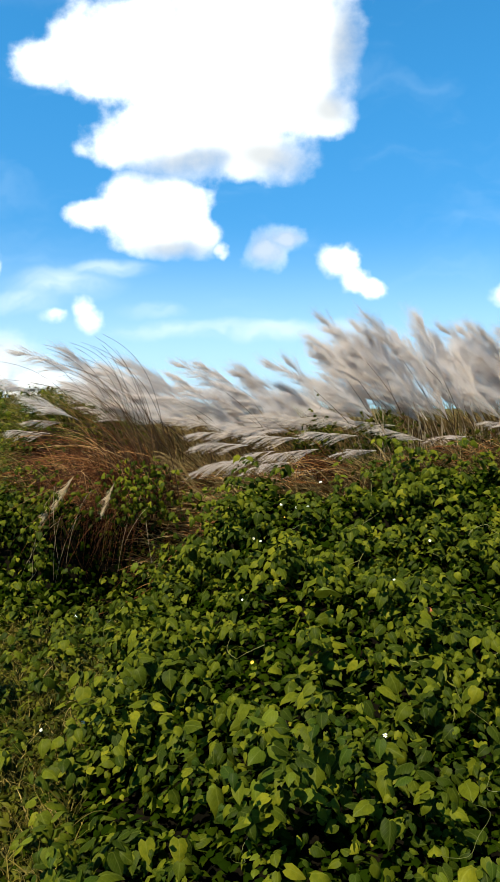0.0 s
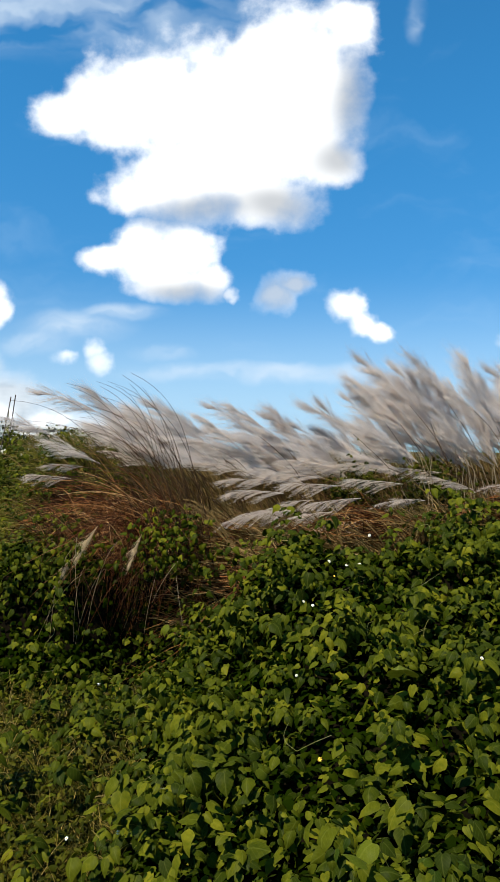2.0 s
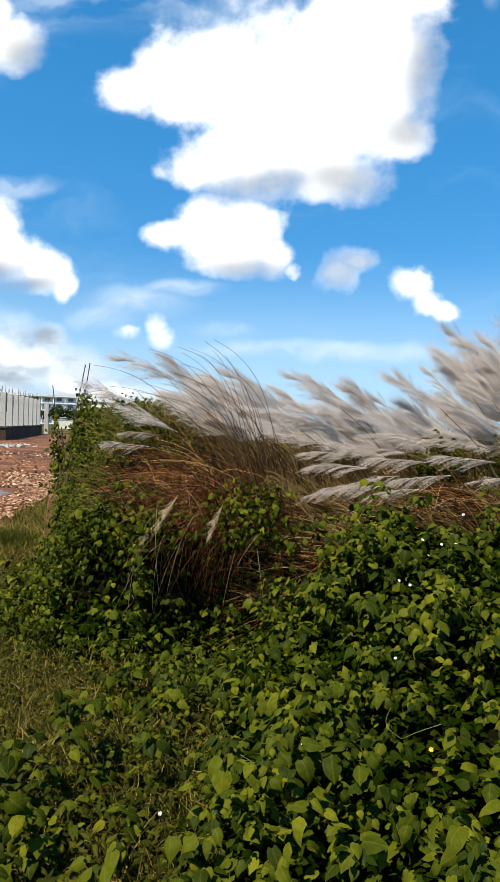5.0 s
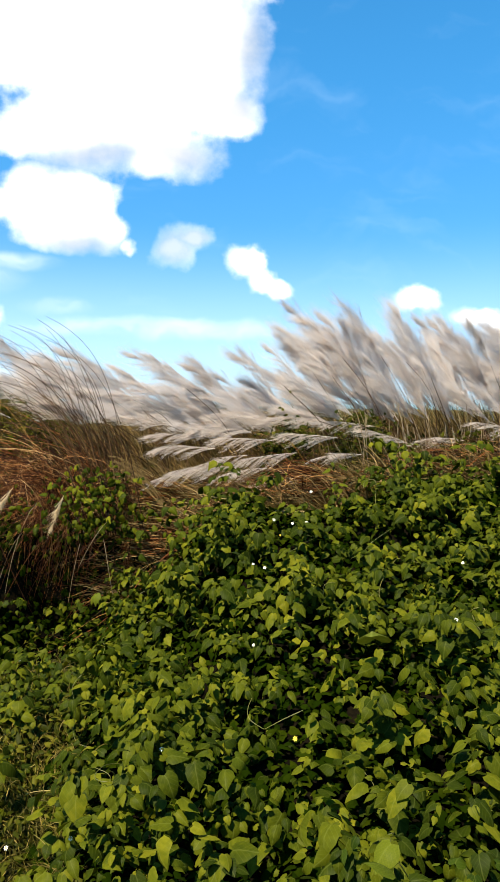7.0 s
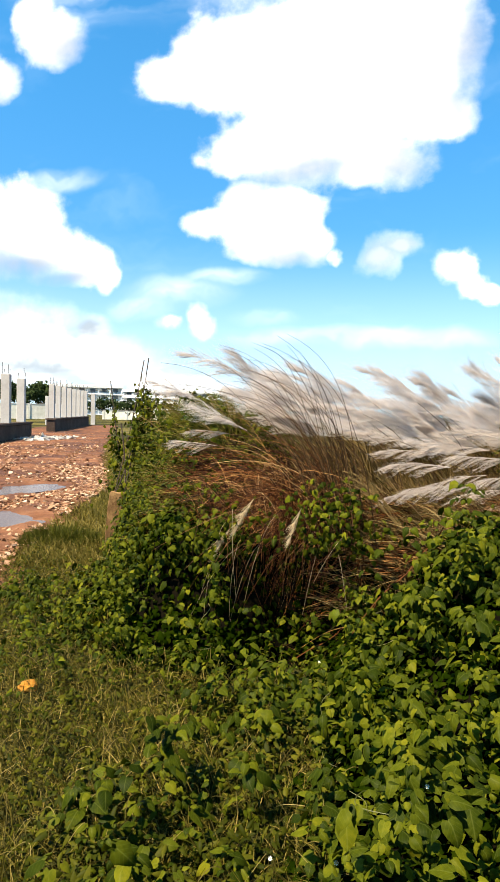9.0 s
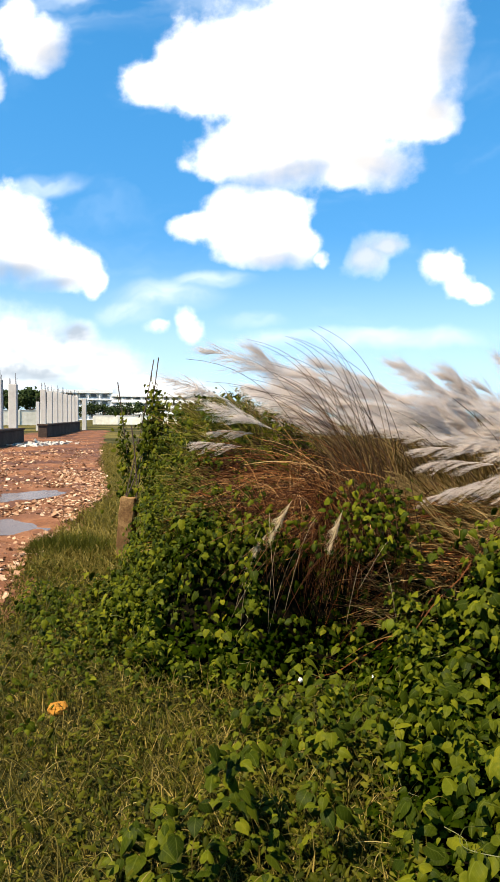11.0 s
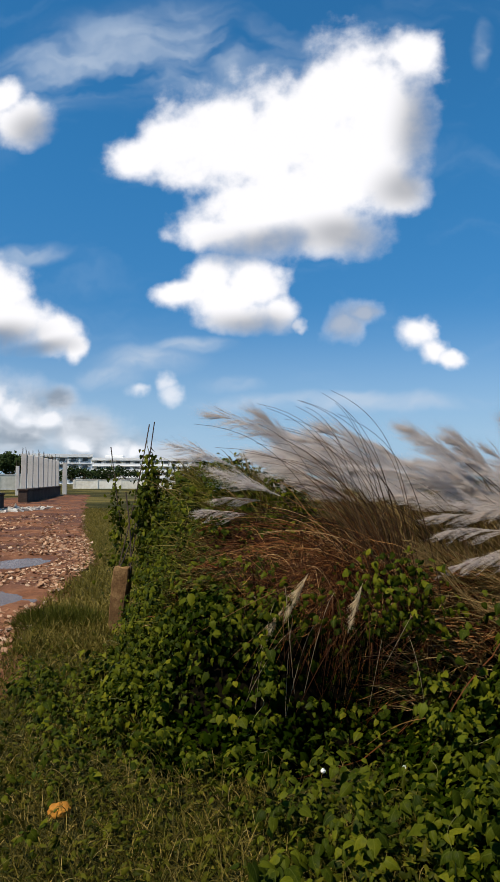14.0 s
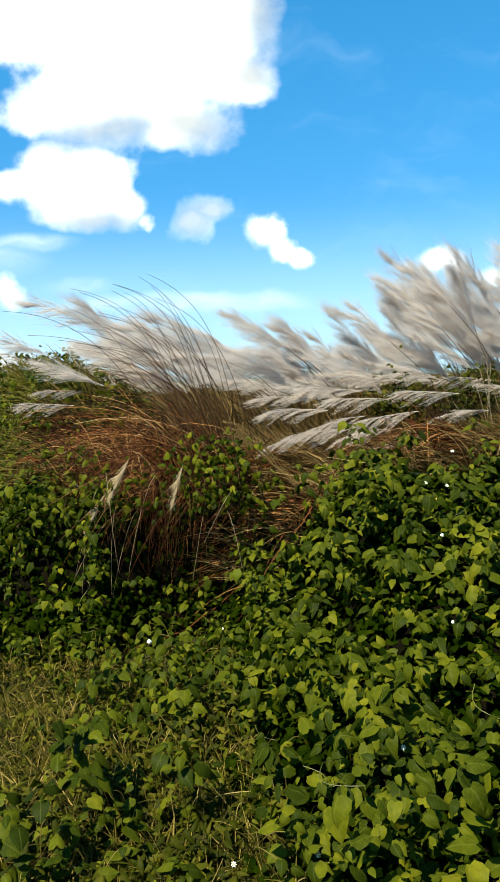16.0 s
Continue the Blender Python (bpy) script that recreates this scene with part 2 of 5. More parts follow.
M_LEAF = material("vine_leaf", [(0.0, (0.005, 0.010, 0.0009)), (0.38, (0.018, 0.026, 0.0012)), (0.70, (0.058, 0.065, 0.003)), (0.93, (0.125, 0.116, 0.006)), (1.0, (0.18, 0.145, 0.012))], 2.5, 0.5, spread=0.6, through_light=0.16, spec=0.025, veins=0.12)
M_DRY_STEM = material("dry_stem", [(0.0, (0.0128, 0.0056, 0.0024)), (0.6, (0.048, 0.0176, 0.0064)), (1.0, (0.16, 0.08, 0.032))], 6.0, 0.7, spread=0.8, spec=0.05)
# vine leaf in near-black green: the shade of deep gaps is in its colour
M_SHADED_LEAF = material("shaded_leaf", [(0.0, (0.003, 0.007, 0.0004)), (0.6, (0.007, 0.013, 0.0006)), (1.0, (0.018, 0.023, 0.001))], 3.0, 0.8, spread=0.7, spec=0.0)
M_WEED = material("field_weed", [(0.0, (0.00688, 0.00946, 0.00086)), (0.42, (0.02236, 0.0258, 0.00172)), (0.80, (0.06708, 0.06364, 0.00516)), (1.0, (0.1548, 0.1118, 0.0172))], 1.6, 0.5, spread=0.6, through_light=0.16, spec=0.03)
M_LEAF_ONE = material("vine_leaf_large", [(0.0, (0.006, 0.014, 0.0012)), (0.45, (0.022, 0.036, 0.0025)), (1.0, (0.086, 0.098, 0.006))], 30.0, 0.5, per="object", spread=0.7, through_light=0.18, spec=0.03, veins=0.12)
M_LEAF_PALE = material("pale_leaf", [(0.0, (0.060, 0.075, 0.006)), (1.0, (0.095, 0.110, 0.012))], 30.0, 0.5, per="", through_light=0.22, spec=0.05, veins=0.25)
M_STEM = material("vine_stem", [(0.0, (0.035, 0.042, 0.006)), (1.0, (0.14, 0.13, 0.025))], 20.0, 0.6)
M_GRASS = material("meadow_grass", [(0.0, (0.0108, 0.0108, 0.0018)), (0.36, (0.0468, 0.0396, 0.0054)), (0.72, (0.1395, 0.1062, 0.018)), (1.0, (0.378, 0.261, 0.09))], 1.5, 0.6, spread=0.7, through_light=0.2, spec=0.05)
M_TUFT = material("tuft_grass", [(0.0, (0.018, 0.0234, 0.0027)), (0.5, (0.0486, 0.0522, 0.0063)), (1.0, (0.099, 0.0945, 0.0135))], 3.0, 0.6, spread=0.7, through_light=0.2, spec=0.05)
M_VERGE = material("verge_grass", [(0.0, (0.0266, 0.0266, 0.00475)), (0.4, (0.095, 0.0779, 0.0133)), (0.8, (0.1995, 0.152, 0.038)), (1.0, (0.342, 0.2565, 0.095))], 1.5, 0.6, spread=0.7, through_light=0.2, spec=0.05)
M_REED = material("reed_blade", [(0.0, (0.035, 0.028, 0.008)), (0.4, (0.10, 0.062, 0.020)), (0.8, (0.21, 0.14, 0.05)), (1.0, (0.36, 0.27, 0.12))], 4.0, 0.6, spread=0.8, through_light=0.2, spec=0.1)
M_THATCH = material("dry_thatch", [(0.0, (0.007, 0.003, 0.0015)), (0.5, (0.038, 0.011, 0.003)), (0.74, (0.135, 0.045, 0.011)), (0.90, (0.29, 0.15, 0.048)), (1.0, (0.52, 0.37, 0.18))], 4.0, 0.6, spread=0.9, spec=0.06)
M_CULM = material("culm", [(0.0, (0.018, 0.009, 0.004)), (0.6, (0.055, 0.029, 0.012)), (1.0, (0.17, 0.10, 0.04))], 6.0, 0.6, per="object", spread=0.7, spec=0.06)
M_PLUME = material("plume_hair", [(0.0, (0.585, 0.515, 0.465)), (0.5, (0.70, 0.635, 0.585)), (1.0, (0.78, 0.725, 0.68))], 3.0, 0.9, spread=0.6, through_light=0.6, spec=0.03)
M_PLUME_LOW = material("low_plume_hair", [(0.0, (0.49, 0.405, 0.33)), (0.5, (0.61, 0.525, 0.45)), (1.0, (0.72, 0.645, 0.575))], 3.0, 0.9, spread=0.6, through_light=0.5, spec=0.03)
M_OLIVE = material("olive_blade", [(0.0, (0.014, 0.011, 0.004)), (0.4, (0.046, 0.032, 0.010)), (0.8, (0.11, 0.075, 0.024)), (1.0, (0.27, 0.19, 0.08))], 4.0, 0.6, spread=0.8, through_light=0.2, spec=0.05)
M_STRAW = material("straw_blade", [(0.0, (0.0322, 0.0276, 0.00552)), (0.4, (0.0874, 0.069, 0.01472)), (0.8, (0.1748, 0.1334, 0.0368)), (1.0, (0.3312, 0.2484, 0.1012))], 4.0, 0.6, spread=0.8, through_light=0.2, spec=0.05)
M_FLANK = material("flank_blade", [(0.0, (0.027, 0.0306, 0.0036)), (0.4, (0.0765, 0.072, 0.009)), (0.8, (0.153, 0.1305, 0.0225)), (1.0, (0.288, 0.225, 0.081))], 2.0, 0.6, spread=0.7, through_light=0.2, spec=0.05)
# blacker than bare soil: the shade beneath the leaves is painted in
M_SHADED_SOIL = material("shaded_bank_soil", [(0.0, (0.0018, 0.0018, 0.0012)), (0.5, (0.0035, 0.003, 0.0018)), (1.0, (0.008, 0.006, 0.003))], 4.0, 0.95, per="", bump=0.5, spec=0.0)
M_FLOWER = material("petal", [(0.0, (0.75, 0.74, 0.66)), (1.0, (0.86, 0.85, 0.80))], 30.0, 0.6, per="", through_light=0.2)
M_FLOWER_EYE = material("flower_eye", [(0.0, (0.60, 0.38, 0.03)), (1.0, (0.75, 0.50, 0.05))], 30.0, 0.6, per="")
M_CONCRETE = material("concrete", [(0.0, (0.29, 0.265, 0.235)), (0.5, (0.42, 0.39, 0.35)), (1.0, (0.53, 0.50, 0.455))], 0.8, 0.85, per="object", spread=0.35, bump=0.3, fine=9.0)
M_PLINTH = material("plinth_masonry", [(0.0, (0.030, 0.020, 0.016)), (0.5, (0.055, 0.038, 0.029)), (1.0, (0.10, 0.072, 0.055))], 0.7, 0.95, per="", bump=0.5, fine=7.0, spec=0.1)
M_POST = material("weathered_post", [(0.0, (0.04, 0.020, 0.009)), (0.5, (0.12, 0.066, 0.027)), (1.0, (0.26, 0.16, 0.07))], 9.0, 0.9, per="", bump=0.25, spec=0.05)
M_RUST = material("rusty_bar", [(0.0, (0.022, 0.014, 0.011)), (1.0, (0.07, 0.040, 0.028))], 12.0, 0.8, per="object", bump=0.3)
M_WHITEWASH = material("whitewash", [(0.0, (0.46, 0.42, 0.33)), (0.5, (0.62, 0.58, 0.48)), (1.0, (0.74, 0.71, 0.62))], 0.25, 0.85, per="", bump=0.2, fine=2.0)
M_WHITE = material("white_paint", [(0.0, (0.70, 0.69, 0.66)), (1.0, (0.82, 0.81, 0.79))], 0.1, 0.7, per="object", spread=0.4, fine=1.0)
M_DARK_PANE = material("dark_pane", [(0.0, (0.10, 0.11, 0.12)), (1.0, (0.25, 0.26, 0.28))], 0.2, 0.25, per="object", spread=0.7)
M_RUBBLE = material("brick_rubble", [(0.0, (0.08, 0.033, 0.016)), (0.4, (0.20, 0.095, 0.048)), (0.75, (0.36, 0.22, 0.13)), (1.0, (0.56, 0.42, 0.29))], 9.0, 0.95, spread=0.8, spec=0.1)
M_BRICKBIT = material("brick_bit", [(0.0, (0.08, 0.033, 0.016)), (0.4, (0.21, 0.10, 0.052)), (0.75, (0.38, 0.235, 0.14)), (1.0, (0.58, 0.44, 0.31))], 12.0, 0.95, per="object", spread=0.8, bump=0.4, spec=0.1)
M_DEBRIS = material("pale_debris", [(0.0, (0.24, 0.21, 0.175)), (1.0, (0.55, 0.50, 0.43))], 2.0, 0.9, spread=0.7)
M_TREE = material("tree_leaf", [(0.0, (0.012, 0.020, 0.007)), (0.6, (0.024, 0.038, 0.011)), (1.0, (0.05, 0.065, 0.018))], 0.6, 0.7, spread=0.6, through_light=0.08, spec=0.05)
M_BARK = material("bark", [(0.0, (0.05, 0.035, 0.025)), (1.0, (0.14, 0.10, 0.07))], 3.0, 0.95, per="", bump=0.5)
M_CLOTH = material("yellow_rag", [(0.0, (0.20, 0.08, 0.010)), (1.0, (0.38, 0.165, 0.022))], 14.0, 0.8, per="", bump=0.4, spec=0.1)
M_PLASTIC = material("pale_plastic", [(0.0, (0.62, 0.62, 0.60)), (1.0, (0.80, 0.80, 0.78))], 20.0, 0.85, per="", spec=0.1)
M_ORANGE = material("faded_orange", [(0.0, (0.20, 0.055, 0.014)), (1.0, (0.40, 0.12, 0.035))], 25.0, 0.6, per="", through_light=0.2)


def ground_material():
    m = bpy.data.materials.new("field")
    m.use_nodes = True
    N = Nodes(m.node_tree)
    where = N.add("ShaderNodeTexCoord").outputs["Object"]
    patch, clod, grit = N.noise(where, 0.12, 4.0), N.noise(where, 3.0, 5.0), N.noise(where, 40.0, 3.0)
    green = N.ramp(clod, [(0.3, (0.010, 0.011, 0.003)), (0.55, (0.028, 0.028, 0.007)), (0.75, (0.065, 0.052, 0.015))])
    straw = N.ramp(grit, [(0.3, (0.05, 0.044, 0.012)), (0.7, (0.16, 0.125, 0.036))])
    colour = N.mix(N.smooth(patch, 0.42, 0.62), green, straw)
    shade = N.add("ShaderNodeBsdfPrincipled", {"Base Color": colour, "Roughness": 0.95, "Specular IOR Level": 0.05})
    N.wire(shade.inputs["Normal"], N.add("ShaderNodeBump", {"Height": N.math("ADD", clod, N.math("MULTIPLY", grit, 0.4)), "Strength": 0.7, "Distance": 0.05}).outputs[0])
    N.add("ShaderNodeOutputMaterial", {0: shade.outputs[0]})
    return m


def road_material():
    m = bpy.data.materials.new("red_earth")
    m.use_nodes = True
    N = Nodes(m.node_tree)
    where = N.add("ShaderNodeTexCoord").outputs["Object"]
    patch, clod, grit = N.noise(where, 0.35, 5.0), N.noise(where, 2.6, 6.0, 0.65), N.noise(where, 30.0, 4.0, 0.7)
    fac = N.math("ADD", N.math("MULTIPLY", clod, 0.6), N.math("MULTIPLY", grit, 0.4))
    dry = N.ramp(fac, [(0.32, (0.078, 0.029, 0.013)), (0.5, (0.165, 0.069, 0.032)), (0.68, (0.28, 0.136, 0.068))])
    wet = N.ramp(fac, [(0.32, (0.050, 0.020, 0.011)), (0.68, (0.115, 0.048, 0.026))])
    damp = N.smooth(patch, 0.60, 0.42)
    shade = N.add("ShaderNodeBsdfPrincipled", {"Base Color": N.mix(damp, dry, wet), "Roughness": N.math("MULTIPLY_ADD", damp, -0.2, 0.95), "Specular IOR Level": 0.12})
    N.wire(shade.inputs["Normal"], N.add("ShaderNodeBump", {"Height": N.math("ADD", clod, N.math("MULTIPLY", grit, 0.5)), "Strength": 0.8, "Distance": 0.06}).outputs[0])
    N.add("ShaderNodeOutputMaterial", {0: shade.outputs[0]})
    return m


def water_material():
    m = bpy.data.materials.new("muddy_water")
    m.use_nodes = True
    N = Nodes(m.node_tree)
    where = N.add("ShaderNodeTexCoord").outputs["Object"]
    shade = N.add("ShaderNodeBsdfPrincipled", {"Base Color": N.ramp(N.noise(where, 1.5, 3.0), [(0.3, (0.05, 0.03, 0.022)), (0.7, (0.09, 0.056, 0.043))]), "Roughness": 0.2, "IOR": 1.2, "Specular IOR Level": 0.3})
    N.wire(shade.inputs["Normal"], N.add("ShaderNodeBump", {"Height": N.noise(where, 14.0, 2.0), "Strength": 0.08, "Distance": 0.01}).outputs[0])
    N.add("ShaderNodeOutputMaterial", {0: shade.outputs[0]})
    return m


M_FIELD, M_ROAD, M_WATER = ground_material(), road_material(), water_material()

# ---- builders ----
rng = np.random.default_rng(7)


def mesh_of(name, verts, faces, mat, smooth=False, uv=None):
    """A mesh from an array of vertices and an array of faces with equal corner counts (or a list of such arrays)."""
    me = bpy.data.meshes.new(name)
    groups = faces if isinstance(faces, list) else [faces]
    groups = [np.asarray(g, dtype=np.int32) for g in groups if len(g)]
    verts = np.asarray(verts, dtype=np.float32)
    me.vertices.add(len(verts))
    me.vertices.foreach_set("co", verts.ravel())
    loops = np.concatenate([g.ravel() for g in groups])
    totals = np.concatenate([np.full(len(g), g.shape[1], dtype=np.int32) for g in groups])
    me.loops.add(len(loops))
    me.loops.foreach_set("vertex_index", loops)
    me.polygons.add(len(totals))
    me.polygons.foreach_set("loop_start", (np.cumsum(totals) - totals).astype(np.int32))
    me.polygons.foreach_set("use_smooth", np.full(len(totals), smooth))
    me.update(calc_edges=True)
    if uv is not None:
        layer = me.uv_layers.new(name="UVMap")
        layer.data.foreach_set("uv", np.asarray(uv, dtype=np.float32)[loops].ravel())
    me.validate()
    me.materials.append(mat)
    return me


def part(name, mesh, mat, parent, label="", at=None):
    """One mesh object (from a bmesh or a mesh) under a thing or under a part."""
    if isinstance(mesh, bmesh.types.BMesh):
        me = bpy.data.meshes.new(name)
        mesh.to_mesh(me)
        mesh.free()
        me.materials.append(mat)
    else:
        me = mesh
    ob = new(name, me)
    ob.parent = parent
    if at is not None:
        ob.matrix_basis = at
    return tagged(ob, label)


def empty(name, place, label, category, group="", kind=""):
    ob = new(name)
    ob.empty_display_size = 0.1
    ob.location = place
    return tagged(ob, label, category, group, kind)


def box(bm, lo, hi, bevel=0.0):
    made = bmesh.ops.create_cube(bm, size=1.0, matrix=Matrix.Translation([(a + b) / 2 for a, b in zip(lo, hi)]) @ Matrix.Diagonal([b - a for a, b in zip(lo, hi)] + [1]))
    if bevel:
        edges = list({e for v in made["verts"] for e in v.link_edges})
        bmesh.ops.bevel(bm, geom=edges, offset=bevel, segments=1, affect="EDGES")
    return bm


def ribbons(paths, widths, side):
    """Flat strips along paths (N, K, 3), widths (N, K), across side (N, 3): vertices and quads."""
    n, k, _ = paths.shape
    s = side[:, None, :] * widths[..., None] * 0.5
    v = np.stack([paths - s, paths + s], axis=2).reshape(-1, 3)
    base = (np.arange(n) * 2 * k)[:, None] + (np.arange(k - 1) * 2)[None]
    f = np.stack([base, base + 1, base + 3, base + 2], axis=-1).reshape(-1, 4)
    return v, f


def tubes(paths, radii, sides=5):
    """Round stalks along paths (N, K, 3), radii (N, K)."""
    n, k, _ = paths.shape
    tan = np.gradient(paths, axis=1)
    tan /= np.linalg.norm(tan, axis=2, keepdims=True) + 1e-9
    ref = np.where(np.abs(tan[..., 2:3]) > 0.9, np.array([1.0, 0, 0]), np.array([0, 0, 1.0]))
    a = np.cross(tan, ref)
    a /= np.linalg.norm(a, axis=2, keepdims=True)
    b = np.cross(tan, a)
    ang = np.arange(sides) * 2 * np.pi / sides
    v = paths[:, :, None] + radii[:, :, None, None] * (a[:, :, None] * np.cos(ang)[:, None] + b[:, :, None] * np.sin(ang)[:, None])
    i = (np.arange(n) * k * sides)[:, None, None] + (np.arange(k - 1) * sides)[None, :, None]
    j, j2 = np.arange(sides)[None, None], ((np.arange(sides) + 1) % sides)[None, None]
    f = np.stack([i + j, i + j2, i + j2 + sides, i + j + sides], axis=-1).reshape(-1, 4)
    return v.reshape(-1, 3), f


def unit(v):
    return v / (np.linalg.norm(v, axis=-1, keepdims=True) + 1e-9)


def step(a, b, t):
    s = np.clip((np.asarray(t, float) - a) / (b - a), 0, 1)
    return s * s * (3 - 2 * s)


def lumps(x, y, scale, seed=0.0):
    """Cheap smooth unevenness between about -1 and 1."""
    x, y = np.asarray(x, float) * scale + seed, np.asarray(y, float) * scale - seed
    return 0.5 * np.sin(1.3 * x + 0.7 * y + np.sin(0.9 * y)) + 0.3 * np.sin(2.9 * y - 1.7 * x + 1.1) + 0.2 * np.sin(5.3 * x + 4.1 * y)


# ---- the lie of the land ----
def bank_left(y):
    return -2.32 - 0.24 * (y - 5.0)


def height(x, y):
    """Top of the overgrown bank above the field."""
    x, y = np.asarray(x, float), np.asarray(y, float)
    rise = np.interp(y + 0.22 * lumps(x, 0 * y, 1.9) * step(2.6, 1.6, y), [1.2, 1.7, 2.3, 2.8, 3.4, 4.1, 4.4, 4.65, 4.9, 5.4, 6.4], [0.0, 0.16, 0.33, 0.44, 0.57, 0.70, 0.80, 0.94, 0.98, 0.85, 0.70])
    right = rise * step(-1.05, 0.15, x) * (1 + 0.24 * step(0.45, 1.2, x) * step(2.5, 4.4, y) * (1 - step(5.4, 6.2, y)))
    right = right + 0.15 * np.exp(-((x + 0.06) / 0.26) ** 2 - ((y - 4.72) / 0.28) ** 2)
    crown = 0.86 + 0.08 * step(6.0, 5.4, y) + 0.72 * step(5.7, 6.9, y) * step(-1.15, -1.95, x)
    face = 4.72 + 0.40 * np.exp(-((x + 0.93) / 0.36) ** 4)
    left = crown * step(face, face + 0.7, y + 0.05 * lumps(x, y, 3.0)) * step(bank_left(y) - 0.05, bank_left(y) + 0.5, x) * (1 - step(-0.85, -0.5, x) * (1 - step(5.1, 5.7, y)))
    skirt = 0.12 * step(bank_left(y) - 0.55, bank_left(y) - 0.1, x) * step(4.9, 5.6, y) * (1 - step(6.3, 7.1, y)) * (x < -1.5)
    left = np.maximum(left, skirt)
    z = np.maximum(right, left) + 0.06 * lumps(x, y, 2.2) * step(0.1, 0.5, np.maximum(right, left))
    z = z - 0.12 * step(0.06, 0.45, z)
    fade = 1 - step(10.0, 13.0, y)
    return z * fade * (1 - step(5.2, 7.0, x + 0.4 * lumps(x, y, 1.1)))


def slope_normal(x, y, e=0.04):
    n = np.stack([-(height(x + e, y) - height(x - e, y)) / (2 * e), -(height(x, y + e) - height(x, y - e)) / (2 * e), np.ones_like(x)], axis=-1)
    return unit(n)


def grid_mesh(name, xs, ys, fz, mat):
    X, Y = np.meshgrid(xs, ys)
    v = np.stack([X, Y, fz(X, Y)], axis=-1).reshape(-1, 3)
    nx = len(xs)
    i = (np.arange(len(ys) - 1)[:, None] * nx + np.arange(nx - 1)[None]).ravel()
    return mesh_of(name, v, np.stack([i, i + 1, i + nx + 1, i + nx], axis=-1), mat, smooth=True)


near = np.linspace(-14, 14, 113)
far = np.geomspace(15, 2500, 26)
xs, ys = np.concatenate([-far[::-1], near, far]), np.concatenate([-far[::-1], near, far])
ground = tagged(new("ground", grid_mesh("ground", xs, ys, lambda x, y: 0.02 * lumps(x, y, 1.7) * step(60, 20, np.abs(x) + np.abs(y)) - 0.03, M_FIELD)), "rough weedy field of soil and grass", "ground", kind="structure")
bank = tagged(new("earth_bank", grid_mesh("earth_bank", np.linspace(-4.2, 7.8, 150), np.linspace(0.6, 13.6, 150), lambda x, y: height(x, y) - 0.05 - 0.12 * step(0.10, 0.0, height(x, y)), M_SHADED_SOIL)), "soil bank under the vines and reeds, shade painted into its near-black colour", "bank", kind="structure")


def road_edge(y):
    return np.interp(y, [-16, 2, 5.2, 7.3, 8.2, 10, 14, 24, 47, 80], [-2.6, -2.9, -3.3, -4.0, -4.2, -4.7, -5.5, -9.3, -17.7, -29.0])


PUDDLES = ((-7.0, 13.4, 0.42, 0.85, 0.3), (-5.75, 9.75, 0.55, 0.62, 1.7))


def build_road():
    ys = np.concatenate([np.linspace(-16, 1.8, 40), np.linspace(2, 30, 150), np.linspace(30.2, 70, 150)])
    us = np.linspace(0, 1, 90) ** 1.6
    Y, U = np.meshgrid(ys, us, indexing="ij")
    edge = road_edge(Y) + 0.14 * lumps(Y, Y * 0.3, 2.1) + 0.006 * Y * lumps(Y, Y * 0.7, 0.55)
    wide = 16 + (1.5 + 0.02 * Y - 16 + edge * 1.0 - (-17.3 - 0.29 * (Y - 31.0)) + 0.8 * lumps(Y, Y, 0.4)) * step(19, 25, Y)
    X = edge - U * np.maximum(wide, 1.5)
    Z = 0.045 + 0.022 * lumps(X, Y, 0.8) * step(0, 0.1, U) + 0.014 * lumps(X, Y, 4.0) + 0.008 * lumps(X, Y, 10.3, 2.0) - 0.06 * step(0.03, 0.0, U)
    for rut in (1.15, 2.75):
        Z -= 0.03 * np.exp(-((edge - X - rut - 0.15 * lumps(Y, Y, 0.5)) / 0.16) ** 2)
    for cx, cy, rx, ry, _ in PUDDLES:
        d = ((X - cx) / rx) ** 2 + ((Y - cy) / ry) ** 2
        Z -= 0.055 * np.exp(-d ** 2 / 2.2)
    n = len(us)
    i = (np.arange(len(ys) - 1)[:, None] * n + np.arange(n - 1)[None]).ravel()
    v = np.stack([X, Y, Z], axis=-1).reshape(-1, 3)
    return tagged(new("road", mesh_of("road", v, np.stack([i, i + n, i + n + 1, i + 1], axis=-1), M_ROAD, True)), "red earth track with ruts and brick rubble", "road", kind="structure")


road = build_road()


def puddle(cx, cy, rx, ry, seed):
    a = np.linspace(0, 2 * np.pi, 48, endpoint=False)
    r = 1.35 + 0.22 * np.sin(3 * a + seed) + 0.13 * np.sin(5 * a + 2 * seed) + 0.06 * np.sin(11 * a)
    bm = bmesh.new()
    bm.faces.new([bm.verts.new((cx + rx * q * math.cos(t), cy + ry * q * math.sin(t), 0.018)) for t, q in zip(a, r)])
    me = bpy.data.meshes.new("puddle")
    bm.to_mesh(me), bm.free()
    me.materials.append(M_WATER)
    return tagged(new("puddle", me), "shallow muddy puddle on the red track", "puddle", group="puddles", kind="structure")


for p in PUDDLES:
    puddle(*p)

